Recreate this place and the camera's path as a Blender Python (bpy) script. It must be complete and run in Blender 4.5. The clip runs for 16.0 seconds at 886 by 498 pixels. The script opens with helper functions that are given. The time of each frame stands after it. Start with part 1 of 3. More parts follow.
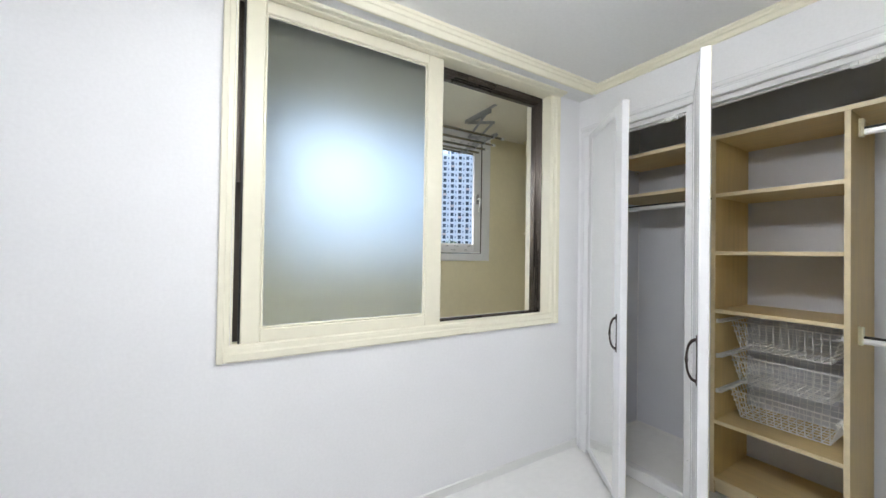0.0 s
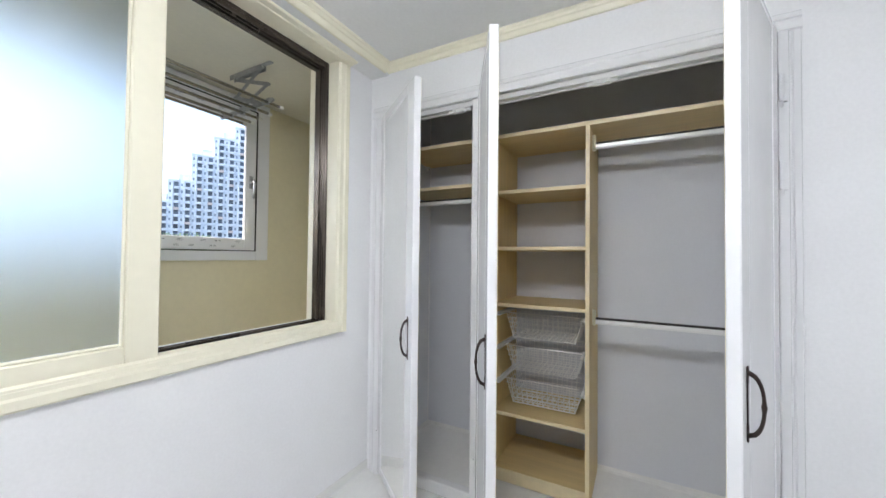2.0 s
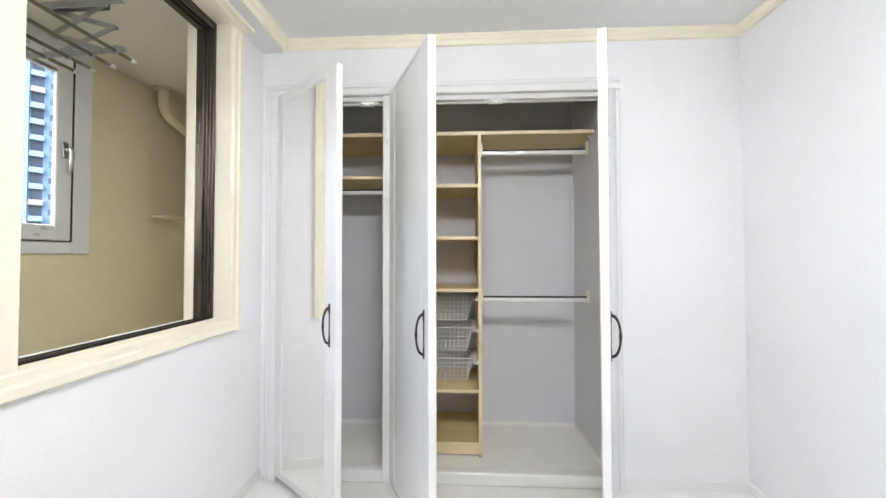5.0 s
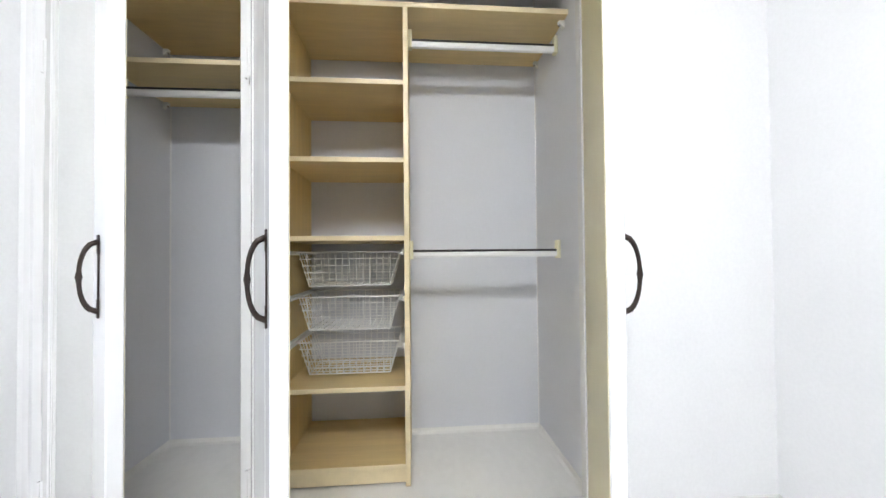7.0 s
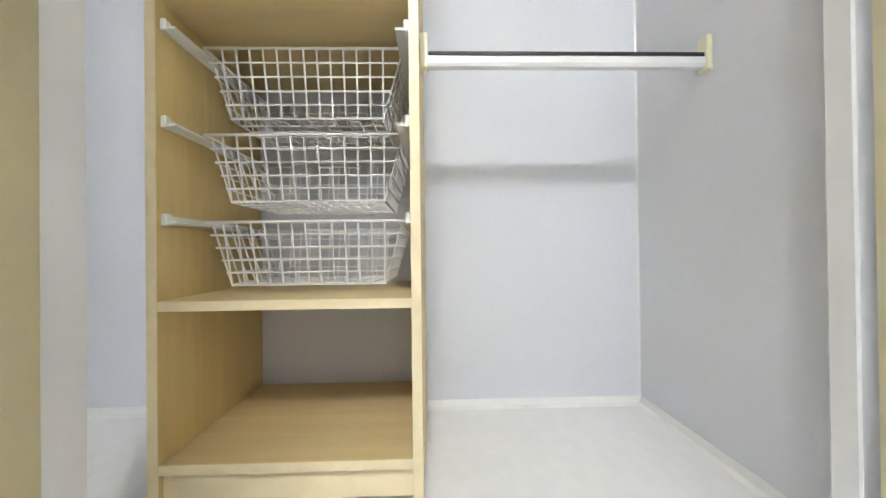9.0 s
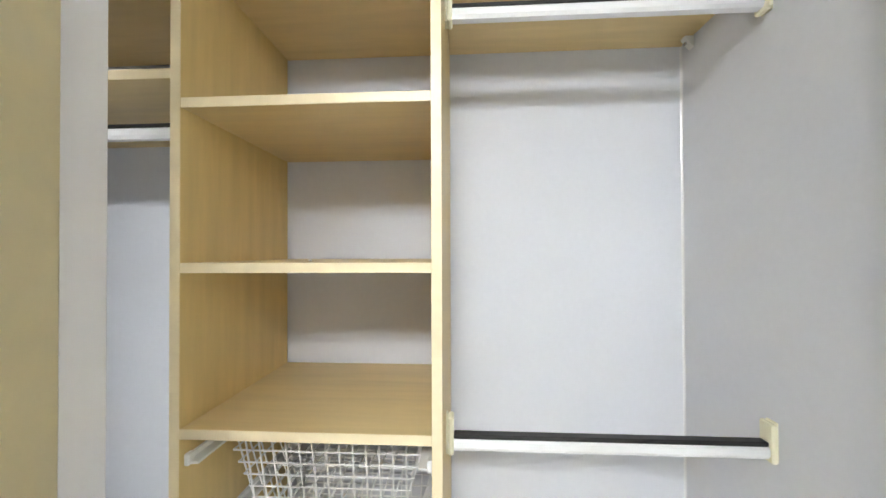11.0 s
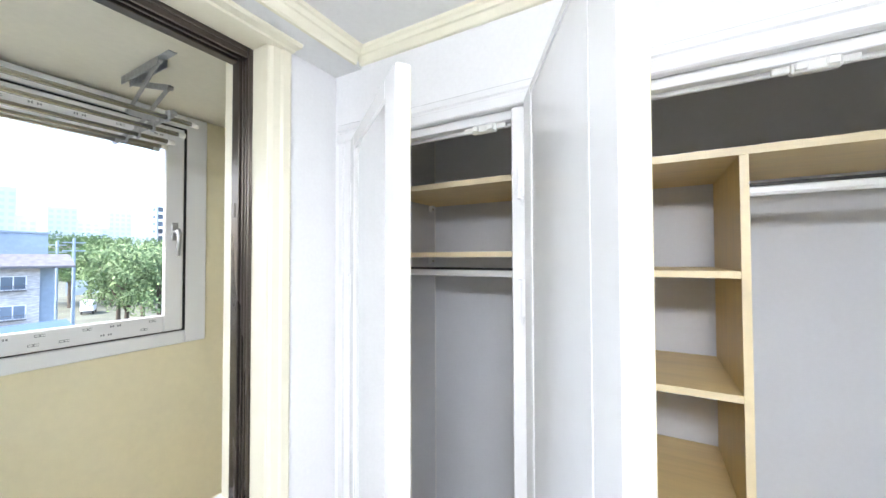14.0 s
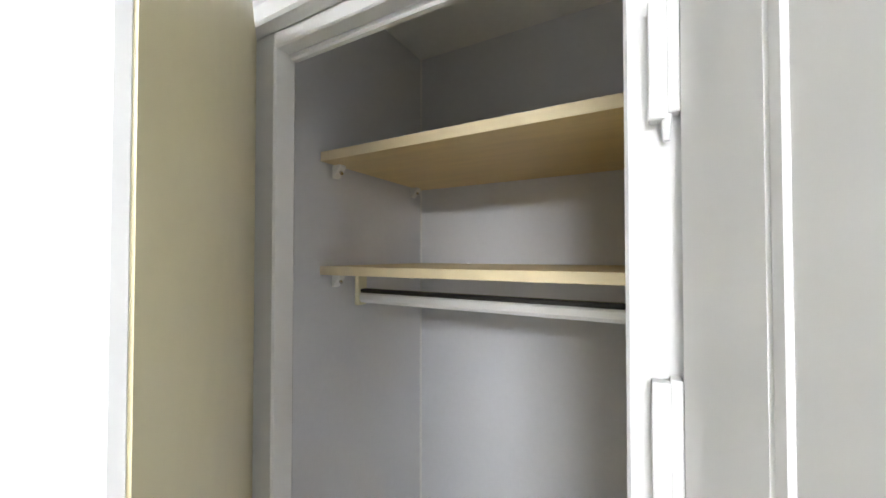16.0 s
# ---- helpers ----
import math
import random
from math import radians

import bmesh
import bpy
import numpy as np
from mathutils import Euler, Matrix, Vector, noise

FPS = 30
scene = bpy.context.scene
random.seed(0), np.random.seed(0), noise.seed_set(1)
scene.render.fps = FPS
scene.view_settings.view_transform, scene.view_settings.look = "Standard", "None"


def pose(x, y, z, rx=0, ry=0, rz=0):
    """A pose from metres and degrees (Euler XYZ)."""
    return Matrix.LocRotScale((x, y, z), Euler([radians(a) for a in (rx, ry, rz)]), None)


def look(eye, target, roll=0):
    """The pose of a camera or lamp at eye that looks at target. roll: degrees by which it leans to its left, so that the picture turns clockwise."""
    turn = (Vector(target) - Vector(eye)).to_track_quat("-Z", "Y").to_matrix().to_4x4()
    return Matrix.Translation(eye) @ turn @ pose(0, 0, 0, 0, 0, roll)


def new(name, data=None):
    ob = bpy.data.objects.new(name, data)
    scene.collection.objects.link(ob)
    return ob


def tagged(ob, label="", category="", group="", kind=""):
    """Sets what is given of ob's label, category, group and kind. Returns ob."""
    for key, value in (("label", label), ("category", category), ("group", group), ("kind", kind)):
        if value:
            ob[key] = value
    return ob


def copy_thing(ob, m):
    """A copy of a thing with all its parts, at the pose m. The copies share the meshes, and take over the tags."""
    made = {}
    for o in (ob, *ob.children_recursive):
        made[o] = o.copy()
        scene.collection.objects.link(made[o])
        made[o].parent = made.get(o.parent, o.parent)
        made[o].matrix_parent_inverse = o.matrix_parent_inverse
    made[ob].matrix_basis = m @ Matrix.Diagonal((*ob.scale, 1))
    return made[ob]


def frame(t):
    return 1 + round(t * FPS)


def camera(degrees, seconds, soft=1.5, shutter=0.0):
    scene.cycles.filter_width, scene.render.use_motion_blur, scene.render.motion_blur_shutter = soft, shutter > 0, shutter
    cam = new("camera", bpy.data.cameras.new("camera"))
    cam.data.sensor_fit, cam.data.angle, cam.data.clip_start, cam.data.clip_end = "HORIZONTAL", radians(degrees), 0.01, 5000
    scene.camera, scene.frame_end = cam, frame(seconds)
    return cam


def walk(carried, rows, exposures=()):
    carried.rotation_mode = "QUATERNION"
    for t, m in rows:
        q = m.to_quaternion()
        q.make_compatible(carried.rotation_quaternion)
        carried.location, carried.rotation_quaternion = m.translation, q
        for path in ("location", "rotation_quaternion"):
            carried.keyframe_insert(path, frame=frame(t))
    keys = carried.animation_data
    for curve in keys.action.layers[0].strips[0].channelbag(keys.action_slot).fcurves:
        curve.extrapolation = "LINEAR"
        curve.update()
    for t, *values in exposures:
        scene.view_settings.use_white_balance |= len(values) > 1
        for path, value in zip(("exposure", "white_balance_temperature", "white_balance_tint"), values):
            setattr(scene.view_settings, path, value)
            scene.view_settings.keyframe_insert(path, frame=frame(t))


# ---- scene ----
cam = camera(101.7, 16.0)
PATH = [
    (0, (0.045, 0.039, 1.238), (1.073, 1.754, 1.261), 0.9),
    (0.5, (0.114, 0.093, 1.231), (1.43, 1.598, 1.27), 0.7),
    (1, (0.147, 0.114, 1.223), (1.665, 1.416, 1.268), 0.6),
    (1.5, (0.233, 0.165, 1.21), (1.841, 1.353, 1.253), 0.6),
    (2, (0.38, 0.24, 1.215), (2.139, 1.192, 1.256), 0.6),
    (2.5, (0.453, 0.3, 1.223), (2.368, 0.876, 1.267), 0.5),
    (3, (0.414, 0.406, 1.229), (2.409, 0.536, 1.272), 0.1),
    (3.5, (0.323, 0.485, 1.203), (2.322, 0.449, 1.252), -0.0),
    (3.7, (0.274, 0.503, 1.18), (2.273, 0.501, 1.229), -0.2),
    (5.8, (0.154, 0.562, 1.121), (2.151, 0.667, 1.167), -0.1),
    (6, (0.215, 0.531, 1.099), (2.213, 0.614, 1.146), -0.0),
    (6.5, (0.539, 0.464, 0.998), (2.537, 0.378, 1.036), -0.1),
    (7, (0.836, 0.421, 0.898), (2.83, 0.264, 0.93), -0.5),
    (7.5, (1.135, 0.394, 0.761), (3.134, 0.429, 0.787), -0.7),
    (8, (1.37, 0.402, 0.541), (3.369, 0.375, 0.563), -0.6),
    (8.2, (1.424, 0.418, 0.445), (3.421, 0.332, 0.478), -0.7),
    (10.3, (1.602, 0.42, 0.899), (3.601, 0.488, 0.92), -0.3),
    (10.5, (1.603, 0.416, 1.012), (3.601, 0.501, 1.048), -0.2),
    (11, (1.59, 0.404, 1.286), (3.587, 0.52, 1.306), -0.2),
    (11.5, (1.516, 0.378, 1.537), (3.509, 0.542, 1.556), -0.2),
    (12, (1.385, 0.368, 1.687), (3.374, 0.577, 1.709), -0.6),
    (12.5, (1.269, 0.362, 1.66), (3.253, 0.612, 1.685), -0.6),
    (13, (1.106, 0.397, 1.636), (3.004, 1.027, 1.663), -0.7),
    (13.5, (1.052, 0.492, 1.626), (2.847, 1.374, 1.659), -0.2),
    (14, (1.101, 0.656, 1.603), (2.841, 1.642, 1.649), -0.2),
    (14.5, (1.247, 0.764, 1.562), (3.004, 1.719, 1.597), -0.1),
    (15, (1.458, 0.849, 1.614), (3.131, 1.945, 1.634), -0.2),
    (15.5, (1.582, 0.921, 1.657), (3.202, 2.094, 1.691), 0.1),
    (16, (1.659, 0.946, 1.644), (3.406, 1.92, 1.681), -0.0),
]
walk(cam, [(t, look(eye, target, roll)) for t, eye, target, roll in PATH],
     exposures=[(0, 2.1, 6480, 11.5), (1, 2.42, 6430, 12), (2, 2.15, 6380, 12), (2.5, 2.28, 6450, 12), (3, 2.45, 6560, 12), (3.7, 2.5, 6620, 12), (6, 2.53, 6620, 12), (7, 2.79, 6500, 11), (8, 3.15, 6500, 10), (10.5, 3.25, 6420, 10), (12, 3.19, 6380, 10.5), (12.5, 3.28, 6330, 11), (13, 3.08, 6280, 11.5), (13.5, 2.97, 6220, 12), (14.2, 2.84, 6260, 13), (15, 2.66, 6230, 14), (15.5, 2.76, 6300, 13), (16, 3.08, 6600, 11)])

# ---- light ----
world = bpy.data.worlds.new("world")
scene.world = world
world.use_nodes = True
wn = world.node_tree
sky = wn.nodes.new("ShaderNodeTexSky")
sky.sky_type, sky.sun_disc = "NISHITA", False
sky.sun_elevation, sky.sun_rotation = radians(52), radians(-70)
sky.air_density, sky.dust_density = 1.0, 4.0
wn.links.new(sky.outputs[0], wn.nodes["Background"].inputs[0])
wn.nodes["Background"].inputs[1].default_value = 0.15
sun = new("sun", bpy.data.lights.new("sun", "SUN"))
sun.data.energy, sun.data.angle, sun.data.color = 0.6, radians(15), (1.0, 0.97, 0.92)
sun.matrix_world = look((0, 0, 0), (math.sin(radians(70)) * 0.62, -math.cos(radians(70)) * 0.62, -0.79))
# the sky's light in the balcony window's far end
day = new("window_daylight", bpy.data.lights.new("window_daylight", "AREA"))
day.data.shape, day.data.size, day.data.size_y = "RECTANGLE", 0.38, 0.60
day.data.energy, day.data.color = 0.064, (0.95, 0.985, 1.0)
day.matrix_world = look((0.76, 2.86, 1.88), (0.76, 0, 1.88))

# ---- materials ----
def material(name, colour, rough=0.5, metal=0.0, grain=0.0, grain_size=40.0, blotch=0.0, bump=0.0, bump_size=200.0,
             stretch=(1, 1, 1), coat=0.0, spec=0.5, per_piece=0.0):
    m = bpy.data.materials.new(name)
    m.use_nodes = True
    nt = m.node_tree
    b = nt.nodes["Principled BSDF"]
    b.inputs["Roughness"].default_value = rough
    b.inputs["Metallic"].default_value = metal
    b.inputs["Coat Weight"].default_value = coat
    b.inputs["Specular IOR Level"].default_value = spec
    tc = nt.nodes.new("ShaderNodeTexCoord")
    mp = nt.nodes.new("ShaderNodeMapping")
    mp.inputs["Scale"].default_value = stretch
    nt.links.new(tc.outputs["Object"], mp.inputs[0])
    rgb = nt.nodes.new("ShaderNodeRGB")
    rgb.outputs[0].default_value = (*colour, 1)
    out = rgb.outputs[0]

    def vary(amount, size, detail, out):
        n = nt.nodes.new("ShaderNodeTexNoise")
        n.inputs["Scale"].default_value, n.inputs["Detail"].default_value = size, detail
        nt.links.new(mp.outputs[0], n.inputs["Vector"])
        r = nt.nodes.new("ShaderNodeMapRange")
        r.inputs["From Min"].default_value, r.inputs["From Max"].default_value = 0.3, 0.7
        r.inputs["To Min"].default_value, r.inputs["To Max"].default_value = 1 - amount, 1 + amount
        nt.links.new(n.outputs[0], r.inputs["Value"])
        v = nt.nodes.new("ShaderNodeVectorMath")
        v.operation = "SCALE"
        nt.links.new(out, v.inputs[0])
        nt.links.new(r.outputs[0], v.inputs["Scale"])
        return v.outputs[0], n
    if grain:
        out, _ = vary(grain, grain_size, 6, out)
    if blotch:
        out, n = vary(blotch, 3.0, 3, out)
        r = nt.nodes.new("ShaderNodeMapRange")
        r.inputs["To Min"].default_value, r.inputs["To Max"].default_value = max(rough - 0.07, 0.02), rough + 0.07
        nt.links.new(n.outputs[0], r.inputs["Value"])
        nt.links.new(r.outputs[0], b.inputs["Roughness"])
    if per_piece:
        oi = nt.nodes.new("ShaderNodeObjectInfo")
        r = nt.nodes.new("ShaderNodeMapRange")
        r.inputs["To Min"].default_value, r.inputs["To Max"].default_value = 1 - per_piece, 1 + per_piece
        nt.links.new(oi.outputs["Random"], r.inputs["Value"])
        v = nt.nodes.new("ShaderNodeVectorMath")
        v.operation = "SCALE"
        nt.links.new(out, v.inputs[0])
        nt.links.new(r.outputs[0], v.inputs["Scale"])
        out = v.outputs[0]
    nt.links.new(out, b.inputs["Base Color"])
    if bump:
        n = nt.nodes.new("ShaderNodeTexNoise")
        n.inputs["Scale"].default_value, n.inputs["Detail"].default_value = bump_size, 4
        nt.links.new(mp.outputs[0], n.inputs["Vector"])
        bp = nt.nodes.new("ShaderNodeBump")
        bp.inputs["Strength"].default_value, bp.inputs["Distance"].default_value = bump, 0.002
        nt.links.new(n.outputs[0], bp.inputs["Height"])
        nt.links.new(bp.outputs[0], b.inputs["Normal"])
    return m


def glass(name, rough, colour=(1, 1, 1), ior=1.45):
    m = bpy.data.materials.new(name)
    m.use_nodes = True
    nt = m.node_tree
    b = nt.nodes["Principled BSDF"]
    b.inputs["Base Color"].default_value = (*colour, 1)
    b.inputs["Transmission Weight"].default_value = 1.0
    b.inputs["Roughness"].default_value = rough
    b.inputs["IOR"].default_value = ior
    return m


WALL = material("white_wallpaper", (0.83, 0.83, 0.84), 0.62, grain=0.02, grain_size=90, blotch=0.015, bump=0.25, bump_size=260)
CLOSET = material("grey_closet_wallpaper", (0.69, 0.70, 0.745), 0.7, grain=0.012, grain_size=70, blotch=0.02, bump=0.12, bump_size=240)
CEIL = material("white_ceiling_paper", (0.82, 0.82, 0.81), 0.75, grain=0.02, grain_size=60, bump=0.3, bump_size=220)
FLOOR = material("pale_vinyl_floor", (0.79, 0.785, 0.77), 0.42, grain=0.022, grain_size=22, blotch=0.02, bump=0.06, bump_size=70, stretch=(1, 1.6, 1))
CREAM = material("cream_paint", (0.84, 0.80, 0.645), 0.38, grain=0.015, grain_size=30, blotch=0.025, bump=0.12, bump_size=70)
GLOSS = material("white_gloss_paint", (0.82, 0.82, 0.83), 0.17, grain=0.01, grain_size=20, blotch=0.015, bump=0.05, bump_size=45)
BACK = material("olive_cream_laminate", (0.79, 0.715, 0.46), 0.33, grain=0.02, grain_size=30, blotch=0.02)
WOOD = material("pale_maple_board", (0.69, 0.515, 0.22), 0.42, grain=0.05, grain_size=9, blotch=0.05, bump=0.08, bump_size=60, stretch=(6, 6, 0.6))
WOODF = material("pale_maple_board_flat", (0.71, 0.545, 0.27), 0.42, grain=0.045, grain_size=9, blotch=0.05, bump=0.06, bump_size=60, stretch=(6, 0.6, 6))
EDGE = material("maple_edge_band", (0.82, 0.695, 0.46), 0.4, grain=0.06, grain_size=20, blotch=0.03, stretch=(1, 1, 1))
PLASTIC = material("ivory_plastic", (0.82, 0.78, 0.58), 0.4, blotch=0.02)
WPLASTIC = material("white_plastic", (0.82, 0.82, 0.80), 0.35, blotch=0.02)
WIRE = material("white_coated_wire", (0.82, 0.82, 0.82), 0.3, blotch=0.02)
ROD = material("white_aluminium_rod", (0.85, 0.85, 0.86), 0.3, 0.15, grain=0.02, stretch=(8, 0.3, 8))
BLACK = material("black_rubber", (0.015, 0.014, 0.014), 0.5, grain=0.05)
IRON = material("dark_brown_iron", (0.045, 0.032, 0.027), 0.38, 0.6, grain=0.2, grain_size=60, bump=0.2, bump_size=120)
BRONZE = material("bronze_anodised_aluminium", (0.10, 0.083, 0.070), 0.28, 0.72, grain=0.10, grain_size=40, blotch=0.06, stretch=(1, 1, 0.15))
BALCONY = material("yellow_cream_paint", (0.79, 0.73, 0.525), 0.6, grain=0.02, grain_size=30, blotch=0.02, bump=0.2, bump_size=120)
BCEIL = material("balcony_ceiling_paint", (0.76, 0.73, 0.62), 0.7, grain=0.02, blotch=0.02, bump=0.2, bump_size=120)
PVC = material("white_pvc", (0.80, 0.81, 0.83), 0.32, blotch=0.012)
GASKET = material("dark_gasket", (0.02, 0.022, 0.026), 0.6)
STEEL = material("polished_steel", (0.62, 0.61, 0.58), 0.22, 0.95, grain=0.04, grain_size=50)
GALV = material("galvanised_steel", (0.45, 0.46, 0.48), 0.35, 0.85, grain=0.12, grain_size=60)
INK = material("grey_print", (0.22, 0.24, 0.26), 0.6)
FROST = glass("frosted_glass", 0.76, (0.84, 0.89, 0.90), 1.28)
CLEAR = glass("clear_glass", 0.0, (0.97, 0.99, 1.0), 1.02)
MIRROR = material("aged_mirror", (0.96, 0.965, 0.945), 0.03, 1.0, grain=0.012, grain_size=12)

GLOW = material("glowing_diffuser", (0.8, 0.8, 0.8), 0.4)
GLOW.node_tree.nodes["Principled BSDF"].inputs["Emission Color"].default_value = (0.945, 0.975, 1.0, 1)
GLOW.node_tree.nodes["Principled BSDF"].inputs["Emission Strength"].default_value = 8.5

# ---- building blocks ----
PLACE = {}


def box(x0, x1, y0, y1, z0, z1, bevel=0.0, bm=None, segments=1):
    """A box between two corners, added to bm."""
    b = bmesh.new()
    bmesh.ops.create_cube(b, size=1.0, matrix=Matrix.LocRotScale(((x0 + x1) / 2, (y0 + y1) / 2, (z0 + z1) / 2), None, (abs(x1 - x0), abs(y1 - y0), abs(z1 - z0))))
    if bevel:
        bmesh.ops.bevel(b, geom=b.edges[:], offset=bevel, segments=segments, affect="EDGES", profile=0.6)
    if bm is None:
        return b
    return join(bm, b)


def join(bm, other):
    me = bpy.data.meshes.new("join")
    other.to_mesh(me)
    other.free()
    bm.from_mesh(me)
    bpy.data.meshes.remove(me)
    return bm


def tube(bm, p, q, r, sides=6, r2=None):
    """A straight round bar from p to q, added to bm."""
    p, q = Vector(p), Vector(q)
    d = q - p
    m = Matrix.Translation((p + q) / 2) @ d.to_track_quat("Z", "Y").to_matrix().to_4x4()
    bmesh.ops.create_cone(bm, cap_ends=True, segments=sides, radius1=r, radius2=r if r2 is None else r2, depth=d.length, matrix=m)
    return bm


def sweep(bm, points, radii, sides=10, flat=1.0):
    """A round bar along points, with a radius at each."""
    pts = [Vector(p) for p in points]
    rings = []
    for i, p in enumerate(pts):
        d = (pts[min(i + 1, len(pts) - 1)] - pts[max(i - 1, 0)]).normalized()
        side = d.orthogonal().normalized() if not rings else (side - d * side.dot(d)).normalized()
        up = d.cross(side)
        rings.append([bm.verts.new(p + (side * math.cos(a) + up * math.sin(a) * flat) * radii[i]) for a in (2 * math.pi * k / sides for k in range(sides))])
    for a, b in zip(rings, rings[1:]):
        for k in range(sides):
            bm.faces.new((a[k], a[(k + 1) % sides], b[(k + 1) % sides], b[k]))
    bm.faces.new(rings[0][::-1]), bm.faces.new(rings[-1])
    return bm


def extrude_profile(profile, axis, a, b):
    """A closed profile of (u, v) pairs drawn out along an axis. For 'x' u is y; for 'y' u is x; for 'z' u, v are x, y."""
    bm = bmesh.new()
    put = {"x": lambda w, u, v: (w, u, v), "y": lambda w, u, v: (u, w, v), "z": lambda w, u, v: (u, v, w)}[axis]
    lo = [bm.verts.new(put(a, u, v)) for u, v in profile]
    hi = [bm.verts.new(put(b, u, v)) for u, v in profile]
    n = len(profile)
    for i in range(n):
        bm.faces.new((lo[i], lo[(i + 1) % n], hi[(i + 1) % n], hi[i]))
    bm.faces.new(lo[::-1]), bm.faces.new(hi)
    bmesh.ops.recalc_face_normals(bm, faces=bm.faces[:])
    return bm


def solid(name, bm, mat, label="", category="", kind="", group="", smooth=False):
    """A top-level mesh in world places."""
    me = bpy.data.meshes.new(name)
    bm.to_mesh(me)
    bm.free()
    me.materials.append(mat)
    if smooth:
        me.shade_smooth()
    ob = new(name, me)
    PLACE[ob] = Matrix()
    return tagged(ob, label, category, group, kind)


def thing(name, at, label, category, group="", kind="", turn=0.0):
    """An Empty at a thing's base; its parts hang under it."""
    ob = new(name)
    ob.empty_display_size = 0.05
    ob.matrix_world = PLACE[ob] = pose(*at, 0, 0, turn)
    return tagged(ob, label, category, group, kind)


def part(name, bm, mat, parent, label="", local=False, smooth=False, at=None):
    """A bmesh as one mesh under a thing or part; its places are the world's, or with local its thing's own."""
    m = PLACE[parent]
    if not local:
        bm.transform(m.inverted())
    me = bpy.data.meshes.new(name)
    bm.to_mesh(me)
    bm.free()
    me.materials.append(mat)
    if smooth:
        me.shade_smooth()
    ob = new(name, me)
    ob.parent = parent
    PLACE[ob] = m
    return tagged(ob, label)


# ---- the plan ----
XW, XJ, XB, XT = 2.02, 2.022, 2.613, 2.062          # closet wall's face, door stop, closet's back
YW, YR, YL = 1.612, -0.845, 1.558        # window wall, opposite wall, closet's end
YC = -0.195                              # closet's other end
XE = -1.9                                # wall behind the walk
CEILING, SOFFIT, CC = 2.30, 2.243, 2.262
WX0, WX1, WZ0, WZ1 = 0.062, 1.768, 0.865, 2.252   # hole of the inner window
YO = 2.745                                # balcony's outer wall
OX0, OX1, OZ0, OZ1 = 0.25, 2.11, 1.22, 2.30     # hole of the balcony window
OP = ((1.452, 0.96), (0.895, -0.152))      # the two closet openings
ZS, ZH = 0.064, 1.964                    # closet sill and head
CF = 0.032                               # closet floor
CASE0, CASE1, CASET = 1.583, -0.245, 2.062


def pieces(name, boxes, mat, **kw):
    bm = bmesh.new()
    for b in boxes:
        box(*b, bm=bm)
    return solid(name, bm, mat, kind="structure", **kw)


pieces("floor", [(XE, XW, YR, YW, -0.12, 0.0)], FLOOR, label="pale grey vinyl floor of the room", category="floor")
pieces("ceiling", [(XE - 0.15, XW + 0.1, YR - 0.15, 1.492, CEILING, CEILING + 0.12), (XE - 0.15, XW + 0.1, 1.492, YW, SOFFIT, CEILING + 0.12)], CEIL, label="white papered ceiling with a lowered strip", category="ceiling")
pieces("wall_north", [(XE - 0.15, WX0, YW, 1.83, -0.12, 2.4), (WX1, XB + 0.12, YW, 1.83, -0.12, 2.4), (WX0, WX1, YW, 1.83, -0.12, WZ0), (WX0, WX1, YW, 1.83, WZ1, 2.4)], WALL, label="white papered wall round the sliding window", category="wall")
pieces("wall_east", [(XW, XT, 1.54, YW, 0, 2.4), (XW, XT, YR, -0.205, 0, 2.4), (XW, XT, -0.205, 1.54, 2.0, 2.4)], WALL, label="white papered wall round the closet", category="wall")
pieces("wall_south", [(XE - 0.15, XW + 0.1, YR - 0.15, YR, -0.12, 2.4)], WALL, label="plain white papered wall", category="wall")
pieces("wall_west", [(XE - 0.15, XE, YR, YW, -0.12, 2.4)], WALL, label="plain white papered wall", category="wall")
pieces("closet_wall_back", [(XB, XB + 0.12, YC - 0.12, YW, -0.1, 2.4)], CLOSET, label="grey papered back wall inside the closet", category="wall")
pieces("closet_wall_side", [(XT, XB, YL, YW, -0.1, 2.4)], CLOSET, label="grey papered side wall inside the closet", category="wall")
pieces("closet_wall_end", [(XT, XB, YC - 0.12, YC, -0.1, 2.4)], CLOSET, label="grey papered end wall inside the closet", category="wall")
pieces("closet_ceiling", [(XT, XB, YC, YL, CC, 2.4)], CEIL, label="white papered closet ceiling", category="ceiling")
pieces("closet_floor", [(2.05, XB, YC, YL, -0.1, CF)], FLOOR, label="pale vinyl closet floor", category="floor")
# the vinyl turns up at the closet's walls
cove = [(0, 0), (0.02, 0), (0.008, 0.006), (0.002, 0.022), (0, 0.022)]
bm = extrude_profile([(XB - u, CF + v) for u, v in cove], "y", YC, YL)
join(bm, extrude_profile([(YC + u, CF + v) for u, v in cove], "x", XT, XB))
join(bm, extrude_profile([(YL - u, CF + v) for u, v in cove], "x", XT, XB))
solid("closet_floor_edge", bm, FLOOR, "pale vinyl turned up along the closet walls", "floor trim", "structure")
